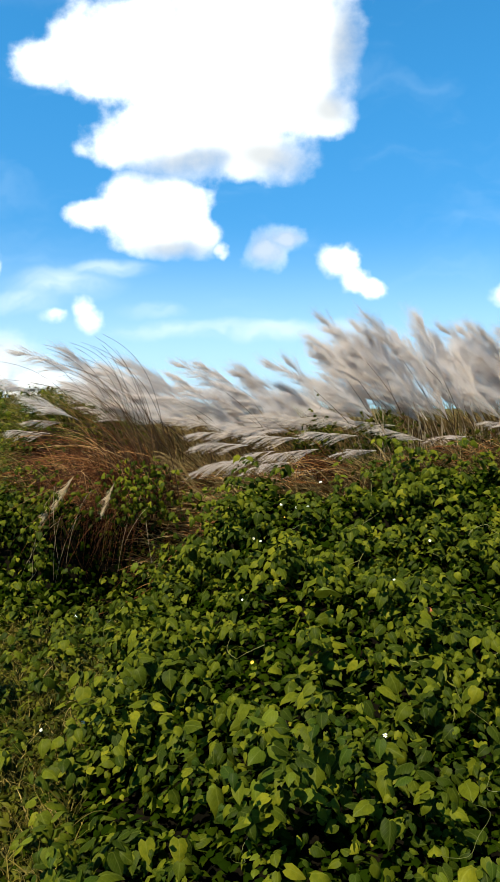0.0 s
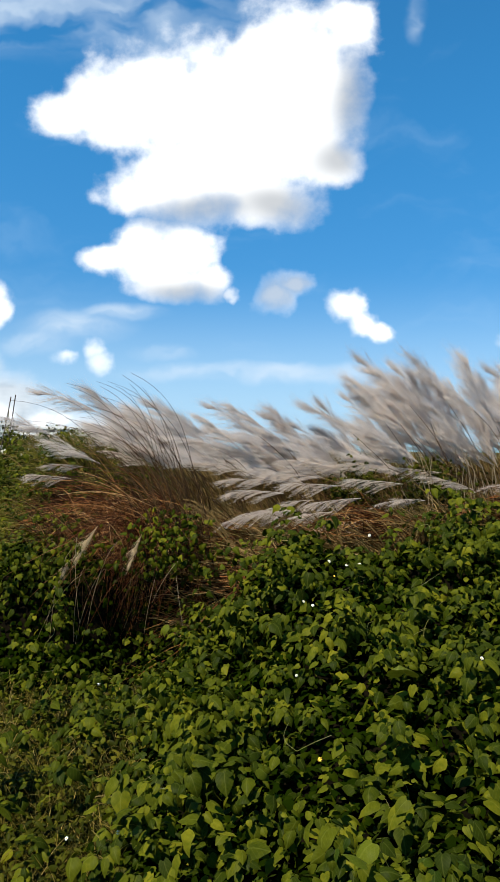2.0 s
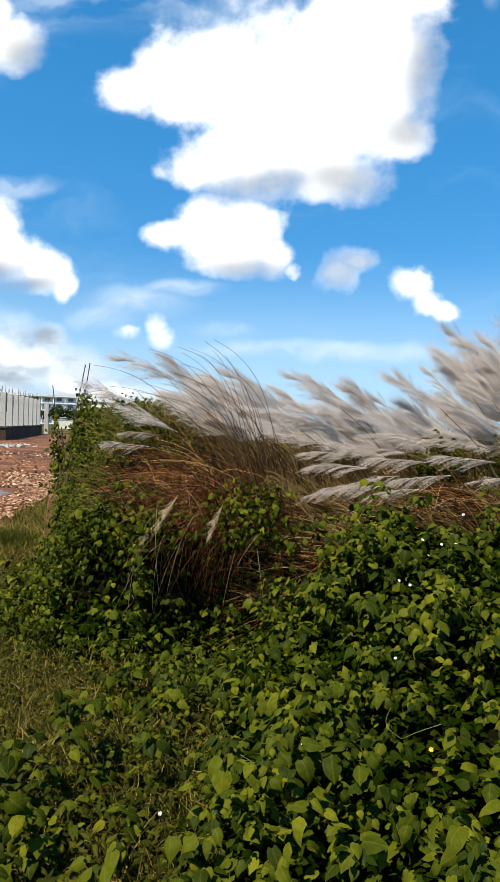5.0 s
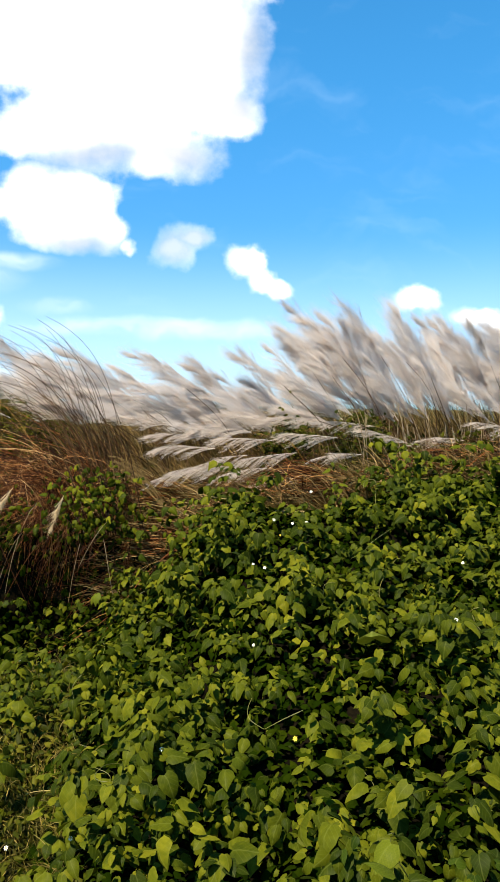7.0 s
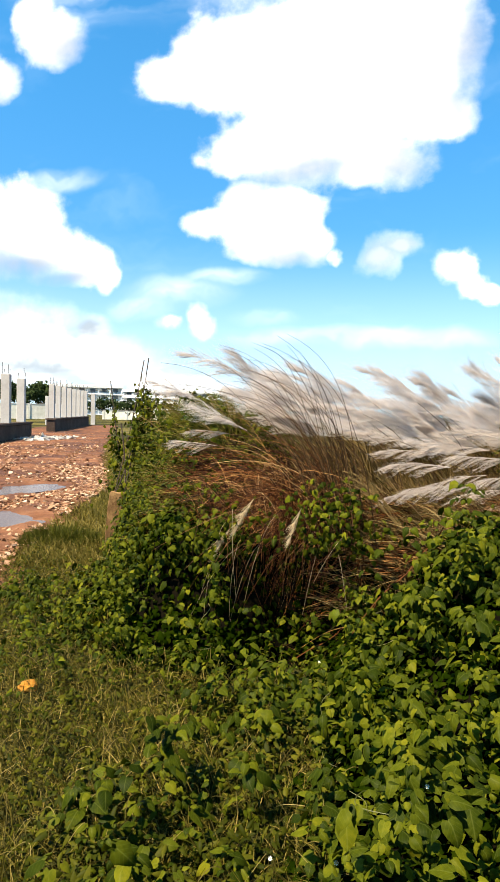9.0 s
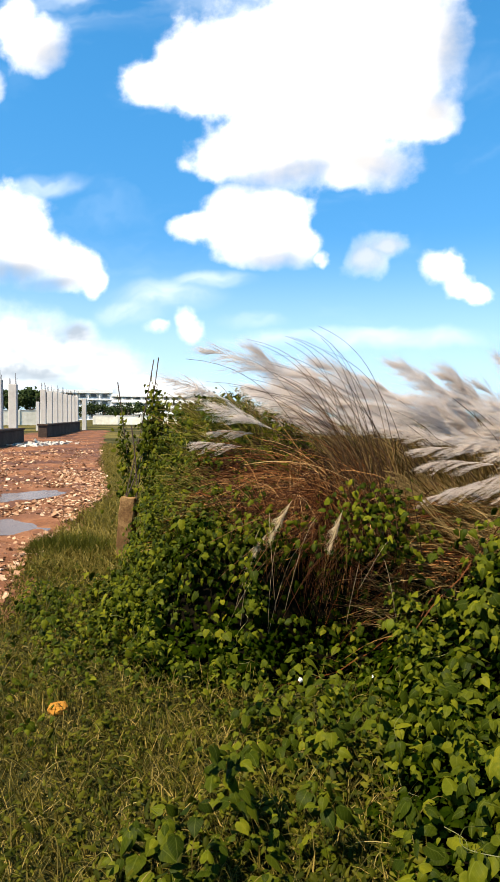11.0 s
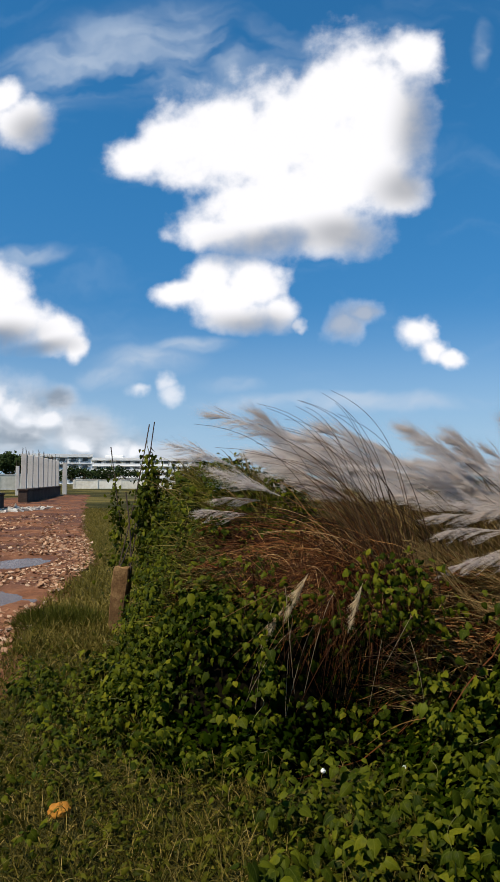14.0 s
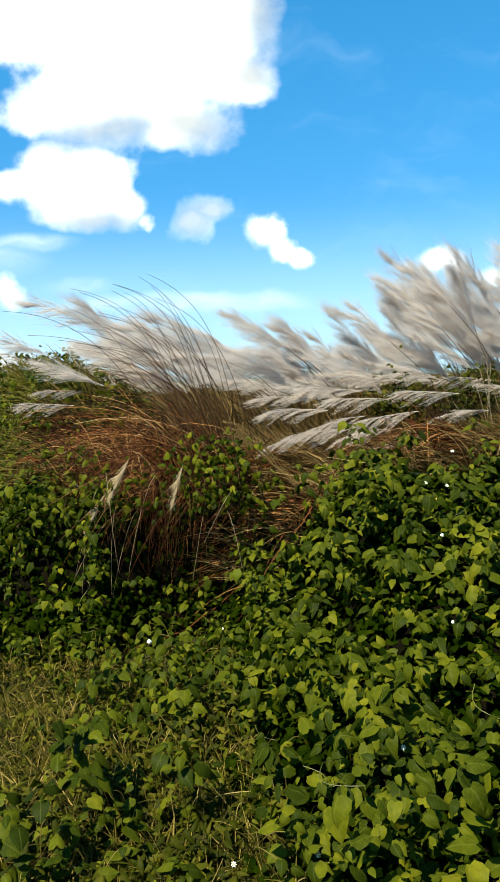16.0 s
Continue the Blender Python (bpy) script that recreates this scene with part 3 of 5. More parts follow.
# ---- vines ----
def leaf_template():
    """A pointed heart-shaped leaf one unit long, folded along its midrib, tip towards +y."""
    ribs = [(0, 0, 0.02), (0, 0.25, 0.05), (0, 0.5, 0.03), (0, 0.76, -0.07), (0, 1.0, -0.30)]
    rim = [(0.17, -0.13, -0.04), (0.36, -0.02, -0.10), (0.44, 0.25, -0.14), (0.345, 0.54, -0.15), (0.17, 0.81, -0.20)]
    v = np.array(ribs + rim + [(-x, y, z) for x, y, z in rim])
    half = [(0, 5, 6), (0, 6, 7), (0, 7, 1), (1, 7, 8), (1, 8, 2), (2, 8, 9), (2, 9, 3), (3, 9, 4)]
    other = [tuple(i + 5 if i > 4 else i for i in q)[::-1] for q in half]
    f = np.array(half + other)
    return v, f


LEAF_V, LEAF_F = leaf_template()
LEAF_UV = LEAF_V[:, :2] + (0.5, 0.0)
LITE_V = np.array([(0, 0, 0.03), (0, 0.48, 0.04), (0, 1.0, -0.30), (0.32, -0.09, -0.09), (0.44, 0.26, -0.14), (0.27, 0.66, -0.17), (-0.32, -0.09, -0.09), (-0.44, 0.26, -0.14), (-0.27, 0.66, -0.17)])
LITE_F = np.array([(0, 3, 4), (0, 4, 1), (1, 4, 5), (1, 5, 2), (4 + 2, 0, 7), (7, 0, 1), (7, 1, 8), (8, 1, 2)])
LITE_UV = LITE_V[:, :2] + (0.5, 0.0)


def leaf_frames(place, normal, tip, size):
    z = unit(normal)
    y = unit(tip - (tip * z).sum(-1, keepdims=True) * z)
    x = np.cross(y, z)
    return np.stack([x, y, z], axis=-1) * size[:, None, None]


def scatter_leaves(name, place, normal, tip, size, mat, lite=True, slim=1.0):
    V, F, UV = (LITE_V, LITE_F, LITE_UV) if lite else (LEAF_V, LEAF_F, LEAF_UV)
    R = leaf_frames(place, normal, tip, size)
    n = len(place)
    shape = np.repeat(V[None], n, axis=0) + rng.normal(0, 0.018, (n, len(V), 3))
    shape[..., 0] *= slim * rng.uniform(0.78, 1.08, (n, 1))
    shape[..., 2] = shape[..., 2] * rng.uniform(0.4, 1.9, (n, 1)) + rng.uniform(-0.7, 0.9, (n, 1)) * shape[..., 0] ** 2
    v = np.einsum("nij,nkj->nki", R, shape) + place[:, None]
    f = (F[None] + (np.arange(n) * len(V))[:, None, None]).reshape(-1, 3)
    return mesh_of(name, v.reshape(-1, 3), f, mat, True, np.tile(UV, (n, 1)))


def wander(x, y):
    """Shifts places about so that clumps form no rows."""
    return x + 0.16 * lumps(y, x, 2.3, 1.0) + 0.09 * lumps(x, y, 5.1, 9.0), y + 0.16 * lumps(x, y, 1.9, 3.0) + 0.09 * lumps(y, x, 4.7, 6.0)


def tufted(x, y):
    """How thickly leaves stand: clumps with hollows between."""
    x, y = wander(x, y)
    return np.clip(0.72 + 0.55 * lumps(x, y, 4.3, 2.0) + 0.5 * lumps(x, y, 9.7, 5.0), 0.42, 1.0)


def vine_seat(n, x0, x1, y0, y1, keep):
    """Places on the bank where keep(x, y, z) lets leaves grow, evenly over the slope."""
    x, y = rng.uniform(x0, x1, n), rng.uniform(y0, y1, n)
    z = height(x, y)
    nrm = slope_normal(x, y)
    ok = keep(x, y, z) & (rng.random(n) < np.clip(0.3 / nrm[:, 2], 0, 1.0) * tufted(x, y))
    return x[ok], y[ok], z[ok], nrm[ok]


def dress(x, y, z, nrm, size_lo, size_hi):
    """Leaves of a vine: a third lie low and fill the ground, the rest sit in sprigs that stand off it, tips outwards and down."""
    n = len(x)
    low = rng.random(n) < 0.36
    place = np.stack([x, y, z], -1) + nrm * (rng.uniform(-0.05, 0.07, n) * (0.5 + 0.8 * tufted(x, y)))[:, None]
    normal = nrm * 0.6 + np.array((-0.2, -0.4, 0.7)) * 0.5 + rng.normal(0, 0.6, (n, 3))
    tip = np.stack([nrm[:, 0], nrm[:, 1], -0.6 * np.ones(n)], -1) + rng.normal(0, 0.6, (n, 3))
    up = np.flatnonzero(~low)
    per = 7
    hub = rng.choice(up, len(up) // per + 1)[np.arange(len(up)) // per]
    around = rng.uniform(0, 2 * np.pi, len(up))
    off = rng.uniform(0.25, 1.25, len(up)) * 0.052
    out = np.stack([np.cos(around), np.sin(around), 0 * around], -1)
    lift = ((0.04 + 0.20 * rng.random(n) ** 0.9) * (0.45 + 0.85 * tufted(x, y)))[hub]
    place[up] = np.stack([x, y, z], -1)[hub] + out * off[:, None] + nrm[hub] * (lift - 0.45 * off + rng.normal(0, 0.016, len(up)))[:, None]
    normal[up] = nrm[hub] * 0.5 + np.array((-0.15, -0.35, 0.75)) * 0.55 + out * 0.42 + rng.normal(0, 0.30, (len(up), 3))
    tip[up] = out + (0, -0.25, -0.35) + rng.normal(0, 0.35, (len(up), 3))
    size = rng.uniform(size_lo, size_hi, n) * rng.choice([1.0, 0.7, 1.15], n) * np.where(x < -0.95, np.where(y < 4.6, 0.78, 0.52 + 0.54 * step(0.1, 0.6, z)), 1.0) * (0.56 + 0.44 * step(1.6, 3.2, y)) * (1 - 0.35 * step(5.9, 6.6, y))
    return place, normal, tip, size


def clumpy(x, y):
    x, y = wander(x, y)
    return np.maximum(0.11 * lumps(x, y, 4.3, 2.0) + 0.09 * lumps(x, y, 9.7, 5.0), -0.035) * (1 - 0.45 * step(4.0, 4.7, y))


def right_cover(x, y, z):
    creep = (x > -1.75) & (x <= -0.95) & (y < 4.7) & (y > 2.0) & (0.16 * lumps(x, y, 2.6, 4.0) + 0.12 * lumps(x, y, 7.1, 2.0) + x + 1.47 > 0.0)
    return (((z > 0.07) & (x > -1.0) & (y < 5.0 + 0.15 * lumps(x, y, 4.0) + 3.0 * step(4.6, 6.0, x)) & (rng.random(len(x)) < 1.0 - 0.55 * step(2.8, 4.2, x))) | (creep & (rng.random(len(x)) < 0.95))) & ~((x < -0.55) & (y > 4.6))


def left_cover(x, y, z):
    dry = (x > -1.5 + 0.22 * lumps(x, y, 3.0)) & (x < -0.6) & (z < 0.74) & (rng.random(len(x)) < 0.72 + 0.2 * step(0.15, 0.35, z))
    crown = (y > 5.7) & (x > -1.45 + 0.2 * lumps(x, y, 3.0)) & (rng.random(len(x)) < 0.8)
    foot = (np.hypot(x + 2.42, y - 4.22) > 0.2) & (y > 3.4) & (y < 8.0) & (x > road_edge(y) + 0.15) & (z < 0.06) & (rng.random(len(x)) < 0.85 * np.clip(0.5 * lumps(x, y, 2.9, 7.0) + 0.9 * (y - 4.0), 0, 1)) & ~((x < -3.15) & (y > 7.3))
    return (((z > 0.04) & (y > 4.5)) | foot) & (x < -0.5) & (y < 10.0) & ~dry & ~crown & ~((x < -3.0) & (y > 6.2) & (y < 8.5) & (z < 0.35))


def vine_patch(name, label, n, span, keep, sizes, group):
    vine = empty(name, (0, 0, 0), label, "vine", group)
    x, y, z, nrm = vine_seat(n, *span, keep)
    z = z + clumpy(x, y)
    place, normal, tip, size = dress(x, y, z, nrm, *sizes)
    # the leaves nearest to the passer-by are single parts
    reach = place[:, 1] + 0.5 * np.abs(place[:, 0] + 0.2) - 2.0 * (place[:, 2] - height(x, y))
    order = np.argsort(reach)
    single, rest = order[:300], order[300:]
    R = leaf_frames(place, normal, tip, size)
    shapes = []
    for k in range(6):
        w = (LEAF_V + rng.normal(0, 0.014, LEAF_V.shape)) * (0.82 + 0.05 * k, 1.0, 0.8 + 0.16 * k)
        shapes.append(mesh_of("leaf", w, LEAF_F, M_LEAF_ONE, True, LEAF_UV))
    for i in single:
        m = Matrix.Translation(place[i]) @ Matrix(R[i].tolist()).to_4x4()
        part("leaf", shapes[i % 6], None, vine, at=m)
    for name, chosen, lite in (("leaves", rest[place[rest, 1] < 3.6], False), ("leaves", rest[place[rest, 1] >= 3.6], True)):
        if len(chosen):
            tagged(part(name, scatter_leaves(name, place[chosen], normal[chosen], tip[chosen], size[chosen], M_LEAF, lite), None, vine), kind="stuff")
    # small leaves close to the soil, the shade between leaves put into their colour
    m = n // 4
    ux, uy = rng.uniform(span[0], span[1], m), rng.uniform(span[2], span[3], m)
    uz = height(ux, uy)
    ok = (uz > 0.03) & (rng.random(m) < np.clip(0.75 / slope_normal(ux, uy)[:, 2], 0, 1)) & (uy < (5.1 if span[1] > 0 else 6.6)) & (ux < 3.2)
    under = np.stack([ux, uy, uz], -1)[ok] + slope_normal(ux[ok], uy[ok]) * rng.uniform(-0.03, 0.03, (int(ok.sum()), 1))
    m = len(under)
    tagged(part("under_leaves", scatter_leaves("under_leaves", under, slope_normal(under[:, 0], under[:, 1]) + rng.normal(0, 0.4, (m, 3)), rng.normal(0, 1, (m, 3)), rng.uniform(0.03, 0.05, m), M_SHADED_LEAF), None, vine), kind="stuff")
    # wandering stems
    k = 64
    pick = rng.choice(np.flatnonzero((y > 2.1) & (z > 0.2) & (x > -2.3) & (x < 2.2)), k)
    start = place[pick] + nrm[pick] * 0.03
    course = unit(rng.normal(0, 1, (k, 3)) * (1, 1, 0.25))
    length = rng.uniform(0.10, 0.36, k)
    s = np.linspace(0, 1, 15)
    turn = rng.uniform(-2.2, 2.2, (k, 1)) * s
    px = start[:, None, 0] + length[:, None] * s * (course[:, None, 0] * np.cos(turn) - course[:, None, 1] * np.sin(turn)) + 0.012 * np.sin(s * 11 + rng.uniform(0, 6, (k, 1)))
    py = start[:, None, 1] + length[:, None] * s * (course[:, None, 1] * np.cos(turn) + course[:, None, 0] * np.sin(turn))
    pz = height(px, py) + clumpy(px[:, :1], py[:, :1]) * (1 - s) + 0.16 + 0.05 * np.sin(s * 4 + rng.uniform(0, 6, (k, 1))) - 0.06 * s
    v, f = tubes(np.stack([px, py, pz], -1), rng.uniform(0.0008, 0.0016, (k, 1)).repeat(15, 1), 4)
    tagged(part("stem_tangle", mesh_of("stem_tangle", v, f, M_STEM), None, vine, "thin yellowish trailing stems"), kind="stuff")
    return vine


vine_right = vine_patch("creeping_vine", "dense green creeping vine with heart-shaped leaves over a slope", 225000, (-2.1, 6.6, 1.2, 5.4), right_cover, (0.030, 0.066), "vines")
def ledge(vine):
    """Leaves that have grown over the lip of the hollow under the dry clump."""
    n = 620
    x = np.concatenate([rng.normal(-0.80, 0.17, 360), rng.normal(-1.65, 0.28, 260)])
    t = rng.random(n)
    y = 5.34 - 0.28 * np.sin(t * 2.6) + rng.normal(0, 0.04, n)
    z = np.where(x > -1.15, 1.12 - 0.40 * t, 1.0 - 0.28 * t - 0.25 * np.abs(x + 1.2) ** 2) + rng.normal(0, 0.035, n)
    out = np.stack([rng.normal(-0.1, 0.7, n), -0.7 + rng.normal(0, 0.5, n), 0.45 - 0.5 * t + rng.normal(0, 0.55, n)], -1)
    tagged(part("ledge_leaves", scatter_leaves("ledge_leaves", np.stack([x, y, z], -1), out, rng.normal(0, 0.75, (n, 3)) + (0, -0.2, -0.7), rng.uniform(0.024, 0.054, n), M_LEAF), None, vine), kind="stuff")


vine_left = vine_patch("creeping_vine", "green creeping vine hanging over the face of the bank", 165000, (-4.0, -0.4, 3.4, 10.0), left_cover, (0.030, 0.064), "vines")

ledge(vine_left)


def flower(vine, x, y, lift, size, petal=None):
    """A small white flower head with a yellow eye, on a short stalk."""
    z = float(height(x, y) + clumpy(x, y)) + lift
    bm = bmesh.new()
    for k in range(7):
        a = 2 * math.pi * k / 7
        q = [bm.verts.new((size * r * math.cos(a + w), size * r * math.sin(a + w), size * h)) for r, w, h in ((0.15, 0, 0.1), (0.75, -0.33, 0.22), (1.0, 0, 0.12), (0.75, 0.33, 0.22))]
        bm.faces.new(q)
    head = part("flower", bm, petal or M_FLOWER, vine, "small yellow flower" if petal else "small white flower", at=pose(x, y, z, 50, 0, random.uniform(-40, 40)))
    bm = bmesh.new()
    bmesh.ops.create_icosphere(bm, subdivisions=1, radius=size * 0.3, matrix=Matrix.Translation((0, 0, size * 0.18)) @ Matrix.Diagonal((1, 1, 0.5, 1)))
    part("eye", bm, M_FLOWER_EYE, head, "yellow centre")


for fx, fy, s in ((0.47, 2.37, 0.018), (0.455, 2.32, 0.013), (0.06, 3.91, 0.014), (-0.9, 2.93, 0.013), (-0.42, 2.95, 0.013), (1.01, 3.87, 0.015), (0.02, 4.01, 0.013), (-0.04, 3.55, 0.012), (0.67, 3.18, 0.014), (0.3, 4.47, 0.016), (0.20, 4.49, 0.018), (0.37, 4.43, 0.018), (0.5, 4.9, 0.018), (-0.69, 2.81, 0.013), (-0.84, 4.55, 0.017)):
    flower(vine_right, fx, fy, 0.18, 0.6 * s)
for fx, fy, s in ((0.01, 2.92, 0.018), (0.22, 4.40, 0.014)):
    flower(vine_right, fx, fy, 0.17, 0.5 * s, M_FLOWER_EYE)

part("leaf", mesh_of("leaf", LEAF_V * 0.15, LEAF_F, M_LEAF_PALE, True, LEAF_UV), None, vine_right, "large pale green leaf", at=pose(0.38, 3.25, float(height(0.38, 3.25) + clumpy(0.38, 3.25)) + 0.26, 38, 8, 160))

# ---- kans grass ----
def plume_mesh(length, droop, fullness, seed, spread=1.0, comb=False):
    """A feathery seed head along +x from its base: swept side branches, each a wisp of fine silk, thinning to a drooping tip."""
    r = np.random.default_rng(seed)
    rach = lambda s: np.stack([length * s, np.zeros_like(s), -droop * length * s ** 2], -1)
    nb, nh = (int(50 * fullness), 34) if comb else (int(60 * fullness), 60)
    t = np.sort(r.uniform(0.0, 0.95, nb))
    a = r.uniform(0, 2 * np.pi, nb)
    flare = np.sin(np.pi * np.clip(t * 0.85 + 0.10, 0, 1)) * r.uniform(0.10, 0.85, nb) * spread
    go = unit(np.stack([np.ones(nb), flare * np.cos(a), flare * np.sin(a) - (0.30 if comb else 0.14) - droop * t], -1))
    reach = r.uniform(0.13, 0.24, nb) * (1.12 - 0.55 * t) * length / 0.52
    # silk along every branch
    u = r.uniform(0, 1, (nb, nh))
    root = rach(t)[:, None] + go[:, None] * (reach[:, None] * u)[..., None]
    root[..., 2] -= 0.25 * reach[:, None] * u ** 2
    silk = unit(0.55 * go[:, None] + r.normal(0, 0.10 + 0.10 * spread, (nb, nh, 3)) + np.array((0.6, 0, -0.16)))
    if comb:
        silk = unit(go[:, None] + r.normal(0, 0.09, (nb, nh, 3)) + np.array((0.3, 0, -0.10)))
    end = root + silk * (0.04 + (0.05 if comb else 0.17) * r.random((nb, nh, 1)) ** 1.7)
    root, end = root.reshape(-1, 3), end.reshape(-1, 3)
    side = unit(np.cross(end - root, r.normal(0, 1, root.shape))) * 0.0005
    v = np.stack([root - side, root + side, end], axis=1).reshape(-1, 3)
    tris = np.arange(len(v)).reshape(-1, 3)
    s = np.linspace(0, 1, 5)[None, :, None]
    twigs = rach(t)[:, None] + go[:, None] * reach[:, None, None] * s
    twigs[..., 2] -= 0.25 * reach[:, None] * s[..., 0] ** 2
    bv, bf = ribbons(twigs, np.linspace(0.0018, 0.0006, 5)[None].repeat(nb, 0), unit(np.cross(go, r.normal(0, 1, go.shape))))
    s = np.linspace(0, 0.97, 8)
    tv, tf = tubes(rach(s)[None], np.linspace(0.0022, 0.0007, 8)[None], 4)
    return mesh_of("plume", np.concatenate([v, bv, tv]), [tris, np.concatenate([bf + len(v), tf + len(v) + len(bv)])], M_PLUME)


LONG = [plume_mesh(L, d, q, 90 + k, 0.7, True) for k, (L, d, q) in enumerate(((0.40, 0.14, 0.8), (0.35, 0.22, 0.75), (0.42, 0.08, 0.8)))]
PLUMES = [plume_mesh(L, d, q, 30 + k) for k, (L, d, q) in enumerate(((0.42, 0.10, 0.9), (0.48, 0.20, 0.9), (0.38, 0.08, 0.8), (0.46, 0.05, 1.0), (0.42, 0.26, 0.5), (0.52, 0.14, 0.65), (0.48, 0.08, 0.42)))]

M_BLEACHED = material("bleached_plume", [(0.0, (0.20, 0.14, 0.08)), (1.0, (0.42, 0.33, 0.21))], 6.0, 0.8, spread=0.6, through_light=0.4, spec=0.05)
SLIM = [plume_mesh(L, d, q, 60 + k, 0.6, True) for k, (L, d, q) in enumerate(((0.38, 0.12, 0.75), (0.34, 0.18, 0.7), (0.42, 0.08, 0.8), (0.36, 0.22, 0.65)))]


for me in SLIM + LONG:
    me.materials[0] = M_PLUME_LOW


def reed(clump, base, top, angle, swing, which, shapes):
    """One culm from base to top, its plume leaving at angle degrees above the level, downwind (towards -x)."""
    base, top = np.array(base, float), np.array(top, float)
    d = np.array([-math.cos(radians(angle)), swing, math.sin(radians(angle))])
    d /= np.linalg.norm(d)
    s = np.linspace(0, 1, 9)[:, None]
    span = np.linalg.norm(top - base)
    c1, c2 = base + np.array([0.05, 0, 0.55 * span]), top - d * 0.42 * span
    path = (1 - s) ** 3 * base + 3 * s * (1 - s) ** 2 * c1 + 3 * s * s * (1 - s) * c2 + s ** 3 * top
    v, f = tubes(path[None], np.linspace(0.0042, 0.0022, 9)[None], 5)
    culm = part("culm", mesh_of("culm", v - base, f, M_CULM, True), None, clump, at=Matrix.Translation(base - np.array(clump.location)))
    x = Vector(d)
    y = Vector((0, 0, 1)).cross(x).normalized()
    z = x.cross(y)
    m = Matrix((x, y, z)).transposed().to_4x4()
    m = Matrix.Translation(top - base) @ m @ pose(0, 0, 0, random.uniform(-25, 25)) @ Matrix.Scale(random.uniform(0.88, 1.15), 4)
    part("plume", shapes[which % len(shapes)], None, culm, "pale feathery seed plume", at=m)


def blades(name, clump, n, xr, yr, length, mat, lean=(-0.5, -0.1), spread=0.45, width=0.008, sag=0.5, z_off=0.0, label=""):
    x, y = rng.uniform(*xr, n), rng.uniform(*yr, n)
    z = height(x, y) - 0.03 + z_off
    L = rng.uniform(0.55, 1.0, n) * length
    way = np.stack([np.full(n, lean[0]), np.full(n, lean[1]), np.ones(n)], -1) + rng.normal(0, spread, (n, 3)) * (1, 1, 0.3)
    way = unit(way)
    s = np.linspace(0, 1, 6)
    p = np.stack([x, y, z], -1)[:, None] + way[:, None] * (L[:, None] * s)[..., None]
    p[..., 2] -= sag * L[:, None] * s ** 2.2 * rng.uniform(0.3, 1.2, (n, 1))
    p[..., 0] += lean[0] * 0.5 * L[:, None] * s ** 2
    p[..., 2] = np.maximum(p[..., 2], height(p[..., 0], p[..., 1]) + 0.01)
    side = unit(np.cross(way, rng.normal(0, 1, (n, 3))))
    w = width * np.array([0.8, 1.0, 0.95, 0.8, 0.5, 0.08])[None] * rng.uniform(0.6, 1.3, (n, 1))
    v, f = ribbons(p, w, side)
    return tagged(part(name, mesh_of(name, v - np.array(clump.location), f, mat), None, clump, label), kind="stuff")


def clump_of(place, label, reeds, shapes=PLUMES, group="kans grass clumps"):
    z = float(height(place[0], place[1]))
    clump = empty("kans_grass", (place[0], place[1], z - 0.03), label, "grass clump", group)
    for k, (x, y, hgt, lean, angle, swing) in enumerate(reeds):
        b = (x, y, float(height(x, y)) - 0.06)
        reed(clump, b, (x - lean, y + swing * 0.15, hgt), angle, swing, k + int(100 * abs(place[0])), shapes)
    return clump


def stand(n, xr, yr, top, lean, angle, seed):
    """Culms of one stand: foot in xr, yr; plume foot at height top; lean downwind; plume angle."""
    r = random.Random(seed)
    return [(r.uniform(*xr), r.uniform(*yr), r.uniform(*top), r.uniform(*lean), r.uniform(*angle), r.uniform(-0.35, 0.35)) for _ in range(n)]


TALL, LOW = "tall kans grass with pale plumes blown by the wind", "kans grass with plumes bent flat by the wind"
k1 = clump_of((2.1, 6.4), TALL, stand(104, (1.30, 3.4), (5.8, 7.4), (1.40, 1.98), (0.1, 0.4), (42, 74), 1))
k2 = clump_of((3.6, 6.8), TALL, stand(76, (3.2, 5.2), (5.9, 7.6), (1.40, 2.02), (0.1, 0.4), (42, 74), 2))
k3 = clump_of((1.3, 7.0), TALL, stand(26, (1.05, 1.95), (6.2, 8.0), (1.42, 1.86), (0.2, 0.5), (36, 64), 3))
BENT = ((0.89, 5.75, 1.32, 8), (1.01, 5.55, 1.21, 7), (0.61, 5.4, 1.08, -2), (1.43, 5.75, 1.28, 25), (0.55, 5.6, 1.22, -3), (1.9, 5.8, 1.30, 12), (2.4, 5.85, 1.36, 18), (0.80, 5.95, 1.44, 14), (1.25, 6.0, 1.40, 10), (2.75, 5.7, 1.22, 4))
k4 = clump_of((0.9, 5.6), LOW, [(x + 0.35, y, z, 0.35, a, 0.0) for x, y, z, a in BENT], SLIM)
k5 = clump_of((-0.3, 6.6), TALL, stand(44, (-0.95, 0.65), (6.0, 7.6), (1.38, 1.78), (0.2, 0.6), (20, 48), 5), PLUMES)
k6 = clump_of((-1.3, 6.8), TALL, [(-1.0, 6.0, 1.86, 0.50, 27, 0.0), (-1.35, 6.0, 1.66, 0.48, 24, 0.0), (-0.60, 5.9, 1.44, 0.47, 27, 0.0), (-1.3, 6.2, 1.42, 0.38, 12, 0.0), (-1.35, 6.0, 1.33, 0.38, 8, 0.1)] + stand(9, (-1.4, -0.4), (6.2, 8.2), (1.35, 1.66), (0.2, 0.6), (14, 40), 6), SLIM[:3] + PLUMES[4:])
